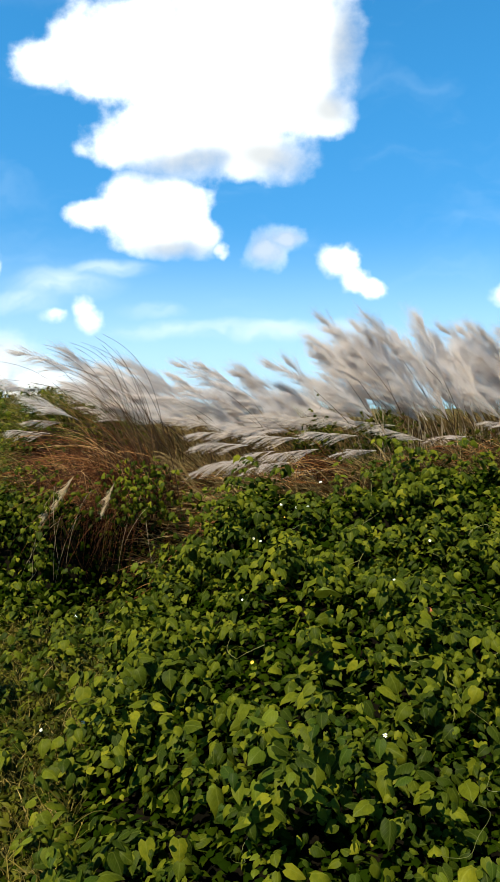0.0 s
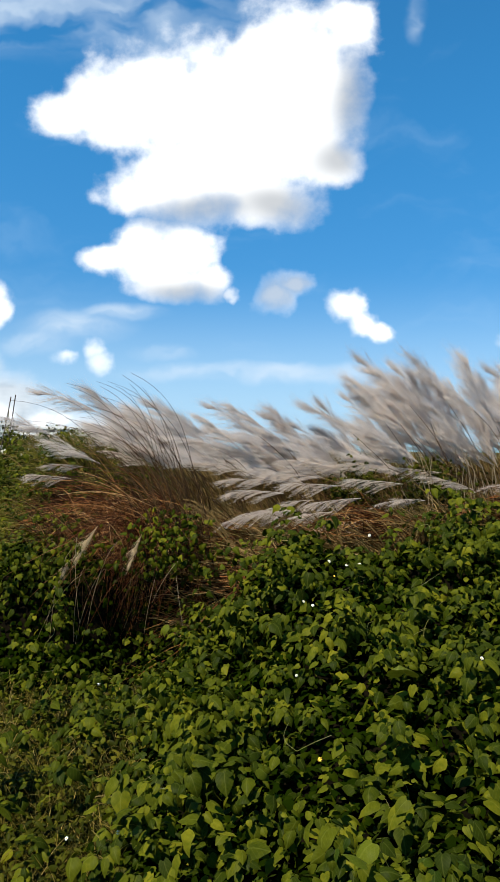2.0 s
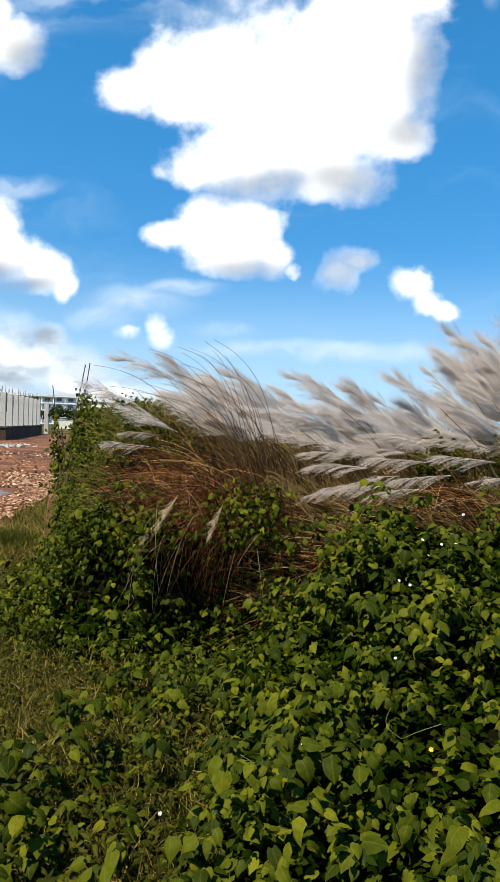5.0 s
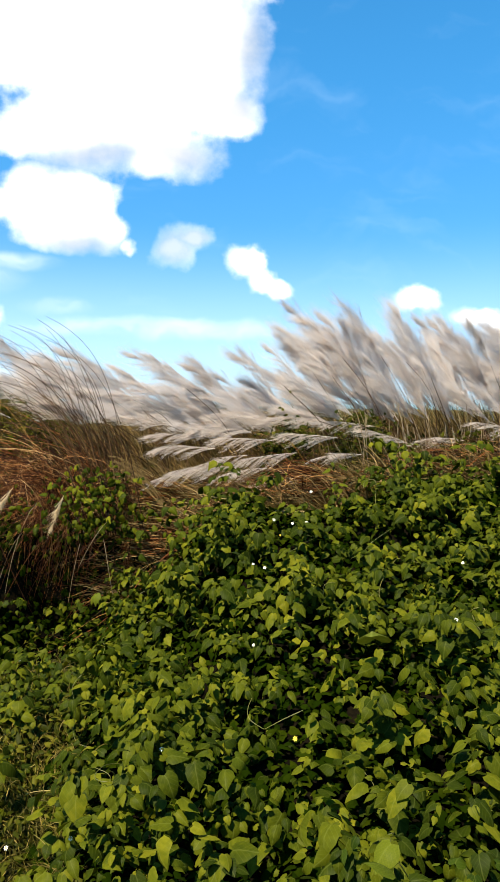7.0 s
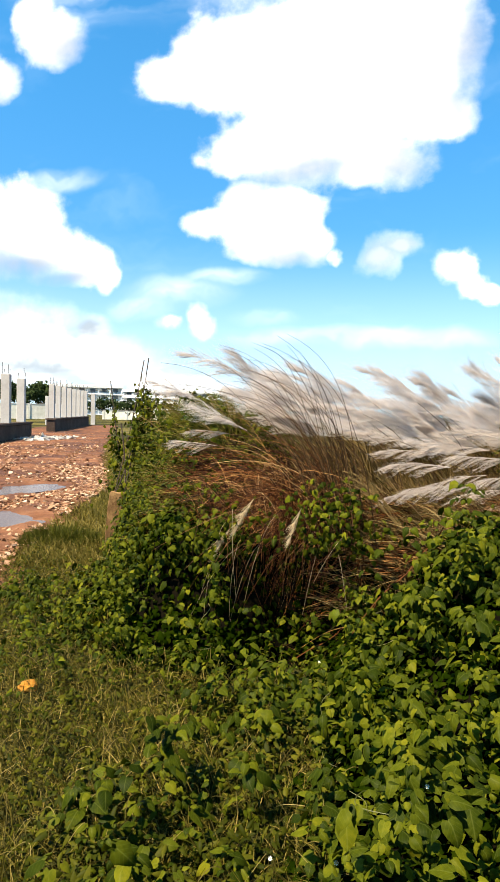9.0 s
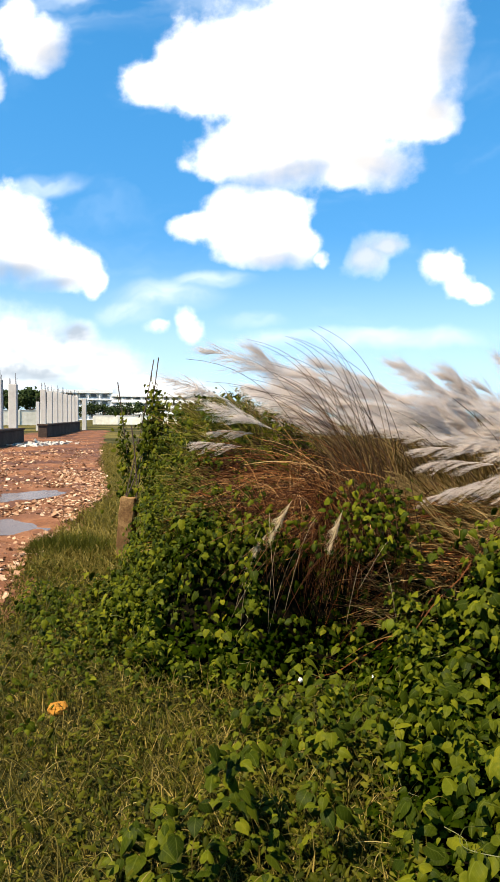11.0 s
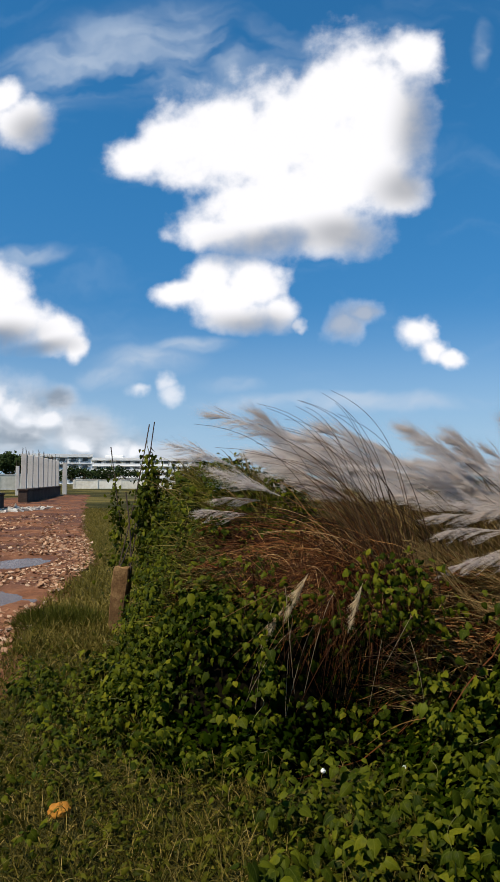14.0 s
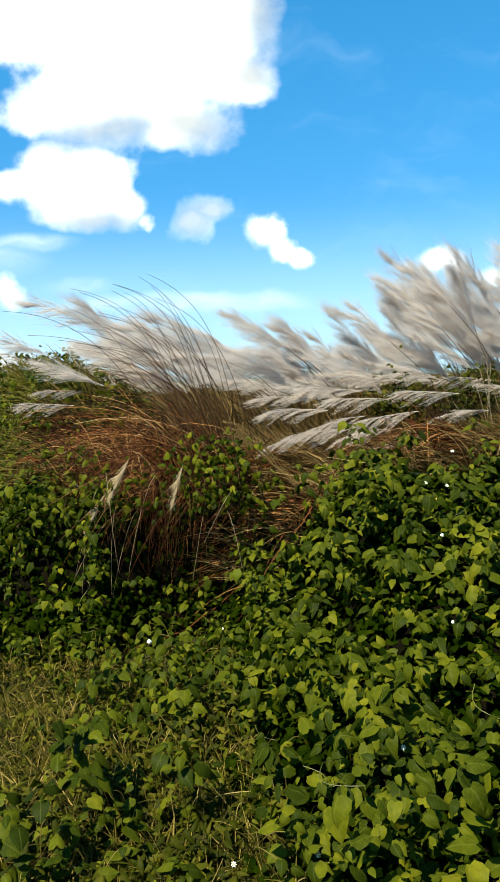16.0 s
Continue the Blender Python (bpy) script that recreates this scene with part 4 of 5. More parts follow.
k7 = clump_of((0.0, 5.5), LOW, [(0.61, 5.9, 1.36, 0.35, 9, 0.0), (0.55, 5.62, 1.20, 0.35, -2, 0.15), (0.95, 6.15, 1.42, 0.35, 16, -0.1), (0.38, 5.5, 1.13, 0.32, 4, -0.1), (0.0, 6.1, 1.40, 0.35, 20, 0.0), (0.75, 5.75, 1.30, 0.35, 6, 0.1), (0.62, 5.5, 1.12, 0.30, 2, 0.0), (0.28, 5.75, 1.24, 0.30, 8, 0.1), (0.15, 5.55, 1.10, 0.28, 0, 0.0), (0.80, 5.95, 1.42, 0.35, 14, 0.0), (0.45, 6.05, 1.36, 0.35, 16, -0.1), (0.22, 5.9, 1.32, 0.32, 12, 0.0)], LONG + SLIM)
k8 = clump_of((-2.0, 7.2), TALL, [(-1.7, 7.2, 1.60, 0.37, 30, 0.0)] + stand(4, (-1.9, -1.4), (7.6, 8.6), (1.5, 1.7), (0.3, 0.7), (0, 28), 8), SLIM)
clump_of((0.1, 6.9), TALL, stand(28, (0.2, 1.4), (6.3, 7.6), (1.28, 1.54), (0.15, 0.4), (26, 52), 9))
for k, xr, yr, n in ((k1, (1.3, 3.4), (5.2, 7.4), 1500), (k2, (3.2, 5.2), (5.4, 7.6), 1200), (k3, (0, 1.7), (6.2, 8.2), 900), (k4, (0.2, 2.2), (5.0, 6.2), 1300),
                     (k5, (-1.0, 0.4), (5.8, 7.6), 1000), (k6, (-1.9, -0.6), (6.2, 8.0), 700), (k7, (-0.6, 0.6), (5.2, 5.9), 700), (k8, (-2.4, -1.4), (6.8, 8.6), 400)):
    blades("leaf_blades", k, int(1.6 * n), xr, yr, 0.62, M_REED, label="straw-coloured and green grass blades")

blades("olive_blades", k1, 3200, (0.9, 3.2), (5.45, 6.0), 0.66, M_OLIVE, lean=(-0.25, -0.05), spread=0.35, width=0.007, sag=0.4, label="olive and brown grass at the foot")
blades("olive_blades", k2, 2200, (3.0, 5.0), (5.5, 6.1), 0.66, M_OLIVE, lean=(-0.25, -0.05), spread=0.35, width=0.007, sag=0.4, label="olive and brown grass at the foot")
blades("olive_blades", k3, 1800, (0.0, 1.0), (5.75, 6.3), 0.55, M_OLIVE, lean=(-0.4, -0.05), spread=0.35, width=0.007, sag=0.45, label="olive and brown grass at the foot")
blades("straw_blades", k5, 1500, (-0.6, 0.6), (5.6, 6.3), 0.60, M_STRAW, lean=(-0.7, -0.1), spread=0.5, width=0.005, sag=0.8, label="yellowish grass bent under the plumes")
blades("olive_blades", k5, 3000, (-0.9, 0.5), (5.75, 6.5), 0.72, M_REED, lean=(-0.5, -0.1), spread=0.55, width=0.005, sag=0.7, label="olive and brown grass under the plumes")
blades("olive_blades", k4, 2600, (0.3, 2.2), (5.5, 6.2), 0.62, M_OLIVE, lean=(-0.4, -0.05), spread=0.35, width=0.006, sag=0.45, label="olive and brown grass between the plumes")
blades("straw_blades", k6, 2400, (-1.9, -0.8), (5.75, 6.7), 0.62, M_STRAW, lean=(-0.75, -0.1), spread=0.32, width=0.005, sag=0.55, label="yellowish grass combed downwind")
blades("flank_blades", k8, 1800, (-2.45, -1.5), (5.85, 8.3), 0.30, M_FLANK, lean=(-0.5, -0.1), spread=0.5, width=0.007, sag=0.5, z_off=0.12, label="yellowish grass over the flank of the bank")
backing = empty("tall_grass", (1.5, 8.6, 0.6), "tall straw-green grass standing behind the plumes", "grass clump")
blades("grass_blades", backing, 12500, (-0.9, 6.5), (7.2, 9.2), 1.32, M_REED, lean=(-0.25, 0.0), spread=0.3, width=0.011, sag=0.35)

def shrub(x, y, z0, z1, wide, n, label):
    """A small leafy bush: a few twigs and many pointed leaves."""
    b = empty("shrub", (x, y, z0), label, "shrub")
    s = np.linspace(0, 1, 6)[None, :, None]
    ends = rng.normal(0, 0.5, (9, 3)) * (wide, wide, 0.1) + (0, 0, z1 - z0)
    v, f = tubes(ends[:, None] * s * (1, 1, 0.85), np.linspace(0.008, 0.002, 6)[None].repeat(9, 0), 5)
    part("twig", mesh_of("twig", v, f, M_CULM, True), None, b)
    t = rng.random(n)[:, None] ** 0.6
    c = ends[rng.integers(0, 9, n)] * t * (1, 1, 0.9) + rng.normal(0, 0.06, (n, 3))
    tagged(part("leaves", scatter_leaves("leaves", c, rng.normal(0, 0.6, (n, 3)) + (-0.2, -0.4, 0.6), rng.normal(0, 0.7, (n, 3)) + (0, 0, 0.2), rng.uniform(0.022, 0.045, n), M_WEED), None, b), kind="stuff")


shrub(0.62, 6.15, 0.6, 1.46, 0.17, 1700, "dark green leafy bush between the bent plumes")
shrub(1.20, 6.15, 0.6, 1.50, 0.26, 1700, "dark green leafy bush among the plumes")
shrub(1.75, 5.95, 0.55, 1.40, 0.42, 900, "dark green leafy bush under tall plumes")
shrub(2.75, 5.9, 0.55, 1.30, 0.36, 700, "dark green bush at the foot of tall plumes")
shrub(-2.25, 7.2, 1.1, 1.72, 0.34, 500, "leafy bush on the crown of the bank")

cover = empty("ground_creeper", (0, 0, 0), "low green creeper over the top and back of the bank", "creeper")
gx, gy = rng.uniform(-3.6, 7.2, 30000), rng.uniform(4.9, 13.2, 30000)
gz = height(gx, gy)
ok = (gz > 0.03) & ~((gy < 6.2) & (gx < 4.0))
gx, gy, gz = gx[ok], gy[ok], gz[ok]
n = len(gx)
tagged(part("leaves", scatter_leaves("leaves", np.stack([gx, gy, gz + rng.uniform(0, 0.12, n)], -1), rng.normal(0, 0.5, (n, 3)) + slope_normal(gx, gy), rng.normal(0, 1, (n, 3)), rng.uniform(0.05, 0.12, n), M_LEAF), None, cover), kind="stuff")

# dry clumps on the face of the bank
def dry_clump(cx, cy, n, reach, rise, label, short=1.0):
    """Fine dry blades combed downwind, with a few long ones hanging over the edge."""
    clump = empty("dry_grass_clump", (cx, cy, float(height(cx, cy))), label, "grass clump", "dry grass clumps")
    x, y = rng.normal(cx, reach, n), rng.normal(cy, 0.17, n)
    z = height(x, y) + rng.uniform(0.0, 1.0, n) * rise * np.exp(-0.5 * ((x - cx) / reach) ** 2)
    long = rng.random(n) < 0.03
    L = np.where(long, rng.uniform(0.5, 0.85, n), rng.uniform(0.2, 0.5, n)) * short
    out = np.stack([rng.normal(-0.75, 0.45, n), rng.normal(-0.06, 0.2, n) - 0.55 * long, rng.uniform(0.05, 0.7, n)], -1)
    out = unit(out)
    s = np.linspace(0, 1, 8)
    p = np.stack([x, y, z], -1)[:, None] + out[:, None] * (L[:, None] * s)[..., None]
    p[..., 2] -= (L[:, None] * rng.uniform(0.45, 1.0, (n, 1)) * np.where(long, 1.25, 0.8)[:, None]) * s ** 2
    p[..., 2] = np.maximum(p[..., 2], height(p[..., 0], p[..., 1]) + rng.uniform(0.04, 0.22, (n, 1)))
    p[..., 2] = np.where(long[:, None] | (np.abs(p[..., 0] - cx) > 1.4 * reach), p[..., 2], np.maximum(p[..., 2], rng.uniform(0.82, 1.08, (n, 1)) * float(height(cx, cy))))
    w = 0.0045 * np.array([0.8, 1, 1, 1, 0.9, 0.7, 0.45, 0.08])[None] * rng.uniform(0.6, 1.4, (n, 1))
    side = unit(np.cross(out, rng.normal(0, 1, (n, 3))))
    single = np.flatnonzero(long)[:24]
    rest = np.setdiff1d(np.arange(n), single)
    v, f = ribbons(p[rest], w[rest], side[rest])
    tagged(part("thatch", mesh_of("thatch", v - np.array(clump.location), f, M_THATCH), None, clump), kind="stuff")
    for i in single:
        v, f = ribbons(p[i:i + 1], 1.3 * w[i:i + 1], side[i:i + 1])
        part("blade", mesh_of("blade", v - np.array(clump.location), f, M_THATCH), None, clump, "long dry blade bending over the edge")
    return clump


def combed_clump(label):
    """Long dry stems in locks that rise behind the lip, arch downwind and fall over the leaves."""
    clump = empty("dry_grass_clump", (-1.08, 5.66, float(height(-1.08, 5.66))), label, "grass clump", "dry grass clumps")
    P, Wd, S = [], [], []
    u = np.linspace(0, 1, 9)
    for k in range(240):
        m = int(rng.integers(4, 20))
        fx, fy = (rng.normal(-0.95, 0.17) if k % 3 else rng.normal(-1.29, 0.17)), rng.uniform(5.32, 5.85)
        reach, rise, drop, ahead = rng.uniform(0.12, 0.58), rng.uniform(0.08, 0.40), rng.uniform(-0.1, 0.22), rng.normal(-0.04, 0.12)
        if k % 12 == 0:
            fx, reach, drop, ahead = rng.uniform(-1.15, -0.82), rng.uniform(0.18, 0.38), rng.uniform(0.40, 0.62), rng.uniform(-0.40, -0.25)
        x, y = rng.normal(fx, 0.045, m), rng.normal(fy, 0.05, m)
        z = np.maximum(height(x, y + 0.25), 0.72) + rng.uniform(0.0, 0.08, m)
        R, H, D = np.maximum(reach * rng.uniform(0.3, 1.3, (m, 1)) + rng.normal(0, 0.10, (m, 1)), 0.02), rise * rng.uniform(0.4, 1.3, (m, 1)), drop + rng.normal(0, 0.14, (m, 1))
        A = ahead + rng.normal(0, 0.08, (m, 1))
        bend = rng.normal(0, 0.03, (m, 1)) * np.sin(u * rng.uniform(4, 8, (m, 1)))
        P.append(np.stack([x[:, None] - R * (0.3 * u + 0.7 * u ** 1.4), y[:, None] + A * u ** 1.3 + bend, z[:, None] + 4 * H * u * (1 - 0.80 * u) * 0.9 - D * u ** 2.2 + bend], -1))
        Wd.append(rng.uniform(0.0018, 0.0052, (m, 1)) * np.array([0.8, 1, 1, 1, 1, 0.9, 0.75, 0.5, 0.12])[None])
        S.append(unit(rng.normal(0, 1, (m, 3)) + (0, 0.8, 0.8)))
    p, w, side = np.concatenate(P), np.concatenate(Wd), np.concatenate(S)
    single = np.arange(0, len(p), max(1, len(p) // 60))[:60]
    rest = np.setdiff1d(np.arange(len(p)), single)
    v, f = ribbons(p[rest], w[rest], side[rest])
    tagged(part("thatch", mesh_of("thatch", v - np.array(clump.location), f, M_THATCH), None, clump), kind="stuff")
    for i in single:
        v, f = tubes(p[i:i + 1], 0.4 * w[i:i + 1], 4)
        part("stem", mesh_of("stem", v - np.array(clump.location), f, M_THATCH, True), None, clump, "long dry stem bending over the edge")
    return clump


thatch = combed_clump("reddish-brown dry grass drooping over the bank")
dry_clump(0.58, 5.6, 4200, 0.27, 0.34, "brown dry grass under bent plumes")
dry_clump(-1.72, 6.1, 2600, 0.22, 0.26, "brown dry grass combed down the flank of the bank", 0.55)
dry_clump(1.75, 5.6, 3000, 0.5, 0.36, "brown dry grass at the foot of tall plumes")
dry_clump(-0.35, 5.55, 900, 0.2, 0.22, "pale brown dry grass in the dip of the bank")


def twisted_stalks():
    """A pale bundle of broken stalks that slants down into the dip of the bank."""
    k = 12
    s = np.linspace(0, 1, 10)
    line = np.stack([-0.73 + 0.50 * s, 5.40 - 0.12 * s, 1.17 - 0.36 * s + 0.05 * np.sin(6 * s)], -1)
    off = rng.normal(0, 0.015, (k, 1, 3)) + 0.02 * np.sin(s[None, :, None] * rng.uniform(4, 9, (k, 1, 1)) + rng.uniform(0, 6, (k, 1, 3)))
    bundle = empty("stalk_bundle", (-0.23, 5.28, 0.75), "pale twisted bundle of dry stalks in the dip", "dry stalks")
    for path in line[None] + off:
        v, f = tubes(path[None], np.full((1, 10), 0.0022), 4)
        part("stalk", mesh_of("stalk", v - np.array(bundle.location), f, M_REED), None, bundle)


twisted_stalks()


def upright_stalks(clump, n, xr, yr, top):
    """Bare golden culms that stand among the plumes."""
    x, y = rng.uniform(*xr, n), rng.uniform(*yr, n)
    z = height(x, y) - 0.02
    t = rng.uniform(*top, n)
    s = np.linspace(0, 1, 7)[None]
    lean = rng.uniform(-0.05, 0.22, (n, 1))
    p = np.stack([x[:, None] - lean * s ** 2, y[:, None] + 0 * s, z[:, None] + (t - z)[:, None] * s], -1)
    v, f = tubes(p, np.linspace(0.0036, 0.002, 7)[None].repeat(n, 0), 4)
    tagged(part("stalk_tangle", mesh_of("stalk_tangle", v - np.array(clump.location), f, M_BLEACHED), None, clump, "bare golden stalks"), kind="stuff")


upright_stalks(k1, 90, (1.0, 2.6), (5.65, 6.2), (1.2, 1.62))
upright_stalks(k2, 70, (2.6, 4.6), (5.7, 6.4), (1.2, 1.7))


def bare_stems():
    """Dark dry stems that stand up out of the clump and bow downwind."""
    for i in range(64):
        foot = np.array([random.gauss(-0.76, 0.10), random.gauss(5.48, 0.12), 0.0])
        foot[2] = max(float(height(foot[0], foot[1])), 0.72) - 0.03
        tall = random.uniform(0.85, 1.58)
        bow = random.uniform(0.02, 0.26) + 0.50 * random.random() ** 3
        s = np.linspace(0, 1, 24)
        p = foot + np.stack([-bow * s ** 1.6 - 0.10 * s - random.uniform(0.05, 0.42) * s ** 6, 0.10 * s * random.uniform(-1, 1), tall * s - 0.32 * bow * s ** 3 - random.uniform(0.03, 0.14) * s ** 7], -1)
        v, f = tubes(p[None], np.linspace(0.0031, 0.0010, 24)[None], 4)
        part("stem", mesh_of("stem", v - np.array(thatch.location), f, M_CULM, True), None, thatch)


bare_stems()


def fringe():
    """Brown stems that hang straight down over the dark hollow."""
    k = 34
    x = rng.uniform(-1.45, -0.58, k)
    top = np.stack([x, rng.uniform(5.0, 5.22, k), rng.uniform(0.70, 0.98, k)], -1)
    s = np.linspace(0, 1, 8)[None]
    drop, out = rng.uniform(0.15, 0.55, (k, 1)), rng.normal(-0.16, 0.14, (k, 1))
    p = top[:, None] + np.stack([out * s, -0.10 * np.sin(s * 2.6) + 0 * out, -drop * s ** 1.3], -1)
    v, f = tubes(p, np.linspace(0.0024, 0.0009, 8)[None].repeat(k, 0), 4)
    tagged(part("stem_fringe", mesh_of("stem_fringe", v - np.array(thatch.location), f, M_DRY_STEM), None, thatch, "brown stems hanging over a dark hollow"), kind="stuff")


fringe()


def arching_stems():
    """Thin brown stems combed far over to the lee side of the clump."""
    k = 100
    foot = np.stack([rng.normal(-0.82, 0.16, k), rng.normal(5.56, 0.14, k), np.zeros(k)], -1)
    foot[:, 2] = np.maximum(height(foot[:, 0], foot[:, 1]), 0.84) + 0.02
    tall, bow = rng.uniform(0.45, 1.0, (k, 1)), rng.uniform(0.4, 1.15, (k, 1))
    s = np.linspace(0, 1, 10)[None]
    sway = rng.uniform(-0.25, 0.25, (k, 1))
    p = foot[:, None] + np.stack([-bow * (0.35 * s + 0.65 * s ** 1.7), sway * s, tall * s - 0.45 * bow * s ** 2.6], -1)
    v, f = tubes(p, np.linspace(0.0030, 0.0010, 10)[None].repeat(k, 0), 4)
    tagged(part("stem_tangle", mesh_of("stem_tangle", v - np.array(thatch.location), f, M_THATCH), None, thatch, "thin brown stems arching downwind"), kind="stuff")


arching_stems()
HANGING = [plume_mesh(0.50, 0.05, 0.5, 80, 0.75), plume_mesh(0.44, 0.08, 0.5, 81, 0.8)]
M_PALE = material("pale_plume", [(0.0, (0.44, 0.33, 0.18)), (1.0, (0.66, 0.53, 0.34))], 6.0, 0.8, spread=0.6, through_light=0.4, spec=0.05)
for me in HANGING:
    me.materials[0] = M_PALE
for base, d, k, sc in (((-1.30, 5.10, 1.05), (-0.45, -0.28, -0.85), 3, 0.50), ((-1.00, 5.10, 1.00), (-0.30, -0.25, -0.9), 1, 0.46), ((-1.44, 5.08, 0.86), (-0.45, -0.2, -0.8), 3, 0.42)):
    x = Vector(d).normalized()
    y = Vector((0, 1, 0)).cross(x).normalized()
    m = Matrix.Translation(Vector(base) - thatch.location) @ Matrix((x, y, x.cross(y))).transposed().to_4x4() @ Matrix.Scale(sc, 4)
    part("plume", HANGING[k % 2], None, thatch, "hanging bleached seed plume", at=m)
for i in range(10):
    foot = np.array([random.uniform(-1.5, -0.62), random.uniform(5.05, 5.25), random.uniform(0.72, 1.02)])
    s = np.linspace(0, 1, 7)
    drop, out = random.uniform(0.25, 0.62), random.uniform(-0.32, 0.12)
    p = foot + np.stack([out * s, -0.16 * np.sin(s * 2.2), -drop * s ** 1.5], -1)
    v, f = tubes(p[None], np.linspace(0.0014, 0.0008, 7)[None], 4)
    part("hanging_stalk", mesh_of("hanging_stalk", v - np.array(thatch.location), f, M_BLEACHED, True), None, thatch, "thin pale hanging stalk")

# ---- field grass ----
def field_blades(name, label, n, seat, length, width, mat):
    x, y, z = seat(n)
    n = len(x)
    L = rng.uniform(0.4, 1.0, n) * length
    way = unit(np.stack([rng.normal(-0.15, 0.55, n), rng.normal(-0.05, 0.55, n), np.ones(n)], -1))
    s = np.linspace(0, 1, 4)
    p = np.stack([x, y, z], -1)[:, None] + way[:, None] * (L[:, None] * s)[..., None]
    p[..., 2] -= 0.55 * L[:, None] * s ** 2 * rng.uniform(0, 1.3, (n, 1))
    p[..., 2] = np.maximum(p[..., 2], 0.005)
    w = width * np.array([0.9, 1.0, 0.7, 0.06])[None] * rng.uniform(0.6, 1.4, (n, 1))
    v, f = ribbons(p, w, unit(np.cross(way, rng.normal(0, 1, (n, 3)))))
    return tagged(new(name, mesh_of(name, v, f, mat)), label, "grass", kind="stuff")


def lawn_seat(n):
    x, y = rng.uniform(-4.4, 1.6, n), rng.uniform(-1.8, 9.0, n)
    ok = (x > road_edge(y) - 0.05 + 0.2 * lumps(x, y, 4.0)) & (height(x, y) < 0.10) & (rng.random(n) < 1.15 - 0.08 * y) & (y + 0.9 * lumps(x, y, 1.3) > -0.6 + 0.9 * np.abs(x + 1.2) * (x > -1.2)) & ((y > 1.2) | (rng.random(n) < 0.45))
    ok &= ~((x > -1.4) & (y > 4.5)) | (rng.random(n) < 0.2)
    ok &= (y < 4.8) | (rng.random(n) < 0.65)
    return x[ok], y[ok], np.maximum(height(x[ok], y[ok]) - 0.02, 0)


def verge_seat(n):
    y = 7.3 + 30 * rng.random(n) ** 1.5
    x = road_edge(y) + rng.gamma(1.5, 0.5, n) * (1 + 0.03 * y) - 0.2
    return x, y, np.zeros(n)


field_blades("field_grass", "short trampled meadow grass, green and straw-coloured", 230000, lawn_seat, 0.19, 0.0042, M_GRASS)
field_blades("verge_grass", "taller green grass along the edge of the track", 26000, verge_seat, 0.21, 0.009, M_VERGE)
x, y, z = lawn_seat(150000)
open_spot = (np.hypot(x + 2.42, y - 4.22) > 0.16) & (rng.random(len(x)) < np.clip(0.55 + 0.9 * lumps(x, y, 2.1, 3.0) + 0.5 * lumps(x, y, 6.3, 1.0) + 0.9 * step(-2.1, -1.5, x), 0.12, 1.0))
x, y, z = x[open_spot], y[open_spot], z[open_spot]
lift = rng.uniform(0.01, 0.13, len(x)) * np.clip(0.75 + 0.6 * lumps(x, y, 3.1, 3.0) + 0.4 * lumps(x, y, 8.0, 1.0), 0.25, 1.3)
n = len(x)
weeds = scatter_leaves("field_weeds", np.stack([x, y, z + lift], -1), rng.normal(0, 0.4, (n, 3)) + (-0.1, -0.35, 0.9), rng.normal(0, 1, (n, 3)), rng.uniform(0.013, 0.031, n) * rng.choice([1.0, 0.8, 1.35], n) * (1 + 0.35 * step(-2.1, -1.5, x)) * 1.12, M_WEED, slim=0.55)
tagged(new("field_weeds", weeds), "small-leaved green weeds among the grass", "weeds", kind="stuff")


def field_runners(n):
    """Thin pale stalks that curl low over the field."""
    x, y, z = lawn_seat(n)
    n = len(x)
    s = np.linspace(0, 1, 8)[None]
    turn = rng.uniform(0, 6.28, (n, 1)) + rng.uniform(-2.2, 2.2, (n, 1)) * s
    L = rng.uniform(0.06, 0.24, (n, 1))
    px, py = x[:, None] + np.cumsum(np.cos(turn), 1) * L / 8, y[:, None] + np.cumsum(np.sin(turn), 1) * L / 8
    pz = z[:, None] + 0.02 + rng.uniform(0.03, 0.15, (n, 1)) * np.sin(s * rng.uniform(1.6, 3.0, (n, 1)))
    v, f = tubes(np.stack([px, py, pz], -1), rng.uniform(0.0009, 0.0018, (n, 1)).repeat(8, 1), 3)
    return tagged(new("field_runners", mesh_of("field_runners", v, f, M_STRAW)), "thin yellowish stalks curling over the field", "grass", kind="stuff")


field_runners(9000)


def grass_tuft(cx, cy, rx, ry, n, tall, label):
    """A soft thick tuft of fine grass."""
    tuft = empty("grass_tuft", (cx, cy, 0.0), label, "grass tuft")
    a, q = rng.uniform(0, 2 * np.pi, n), np.sqrt(rng.random(n))
    q = q * (1 + 0.22 * np.sin(3 * a + 1.0) + 0.12 * np.sin(7 * a))
    x, y = rx * q * np.cos(a), ry * q * np.sin(a)
    L = tall * rng.uniform(0.4, 1.0, n) * np.clip(1.3 - 0.75 * q, 0.3, 1.0)
    go = unit(np.stack([0.3 * x / rx + rng.normal(-0.15, 0.42, n), 0.3 * y / ry + rng.normal(0, 0.42, n), np.ones(n)], -1))
    u = np.linspace(0, 1, 5)
    p = np.stack([x, y, 0 * x], -1)[:, None] + go[:, None] * (L[:, None] * u)[..., None]
    p[..., 2] -= 0.6 * L[:, None] * u ** 2 * rng.uniform(0, 1.2, (n, 1))
    p[..., 2] = np.maximum(p[..., 2], 0.004)
    w = 0.0045 * np.array([0.9, 1, 0.9, 0.6, 0.08])[None] * rng.uniform(0.6, 1.4, (n, 1))
    v, f = ribbons(p, w, unit(np.cross(go, rng.normal(0, 1, (n, 3)))))
    tagged(part("blade_tangle", mesh_of("blade_tangle", v, f, M_TUFT), None, tuft), kind="stuff")


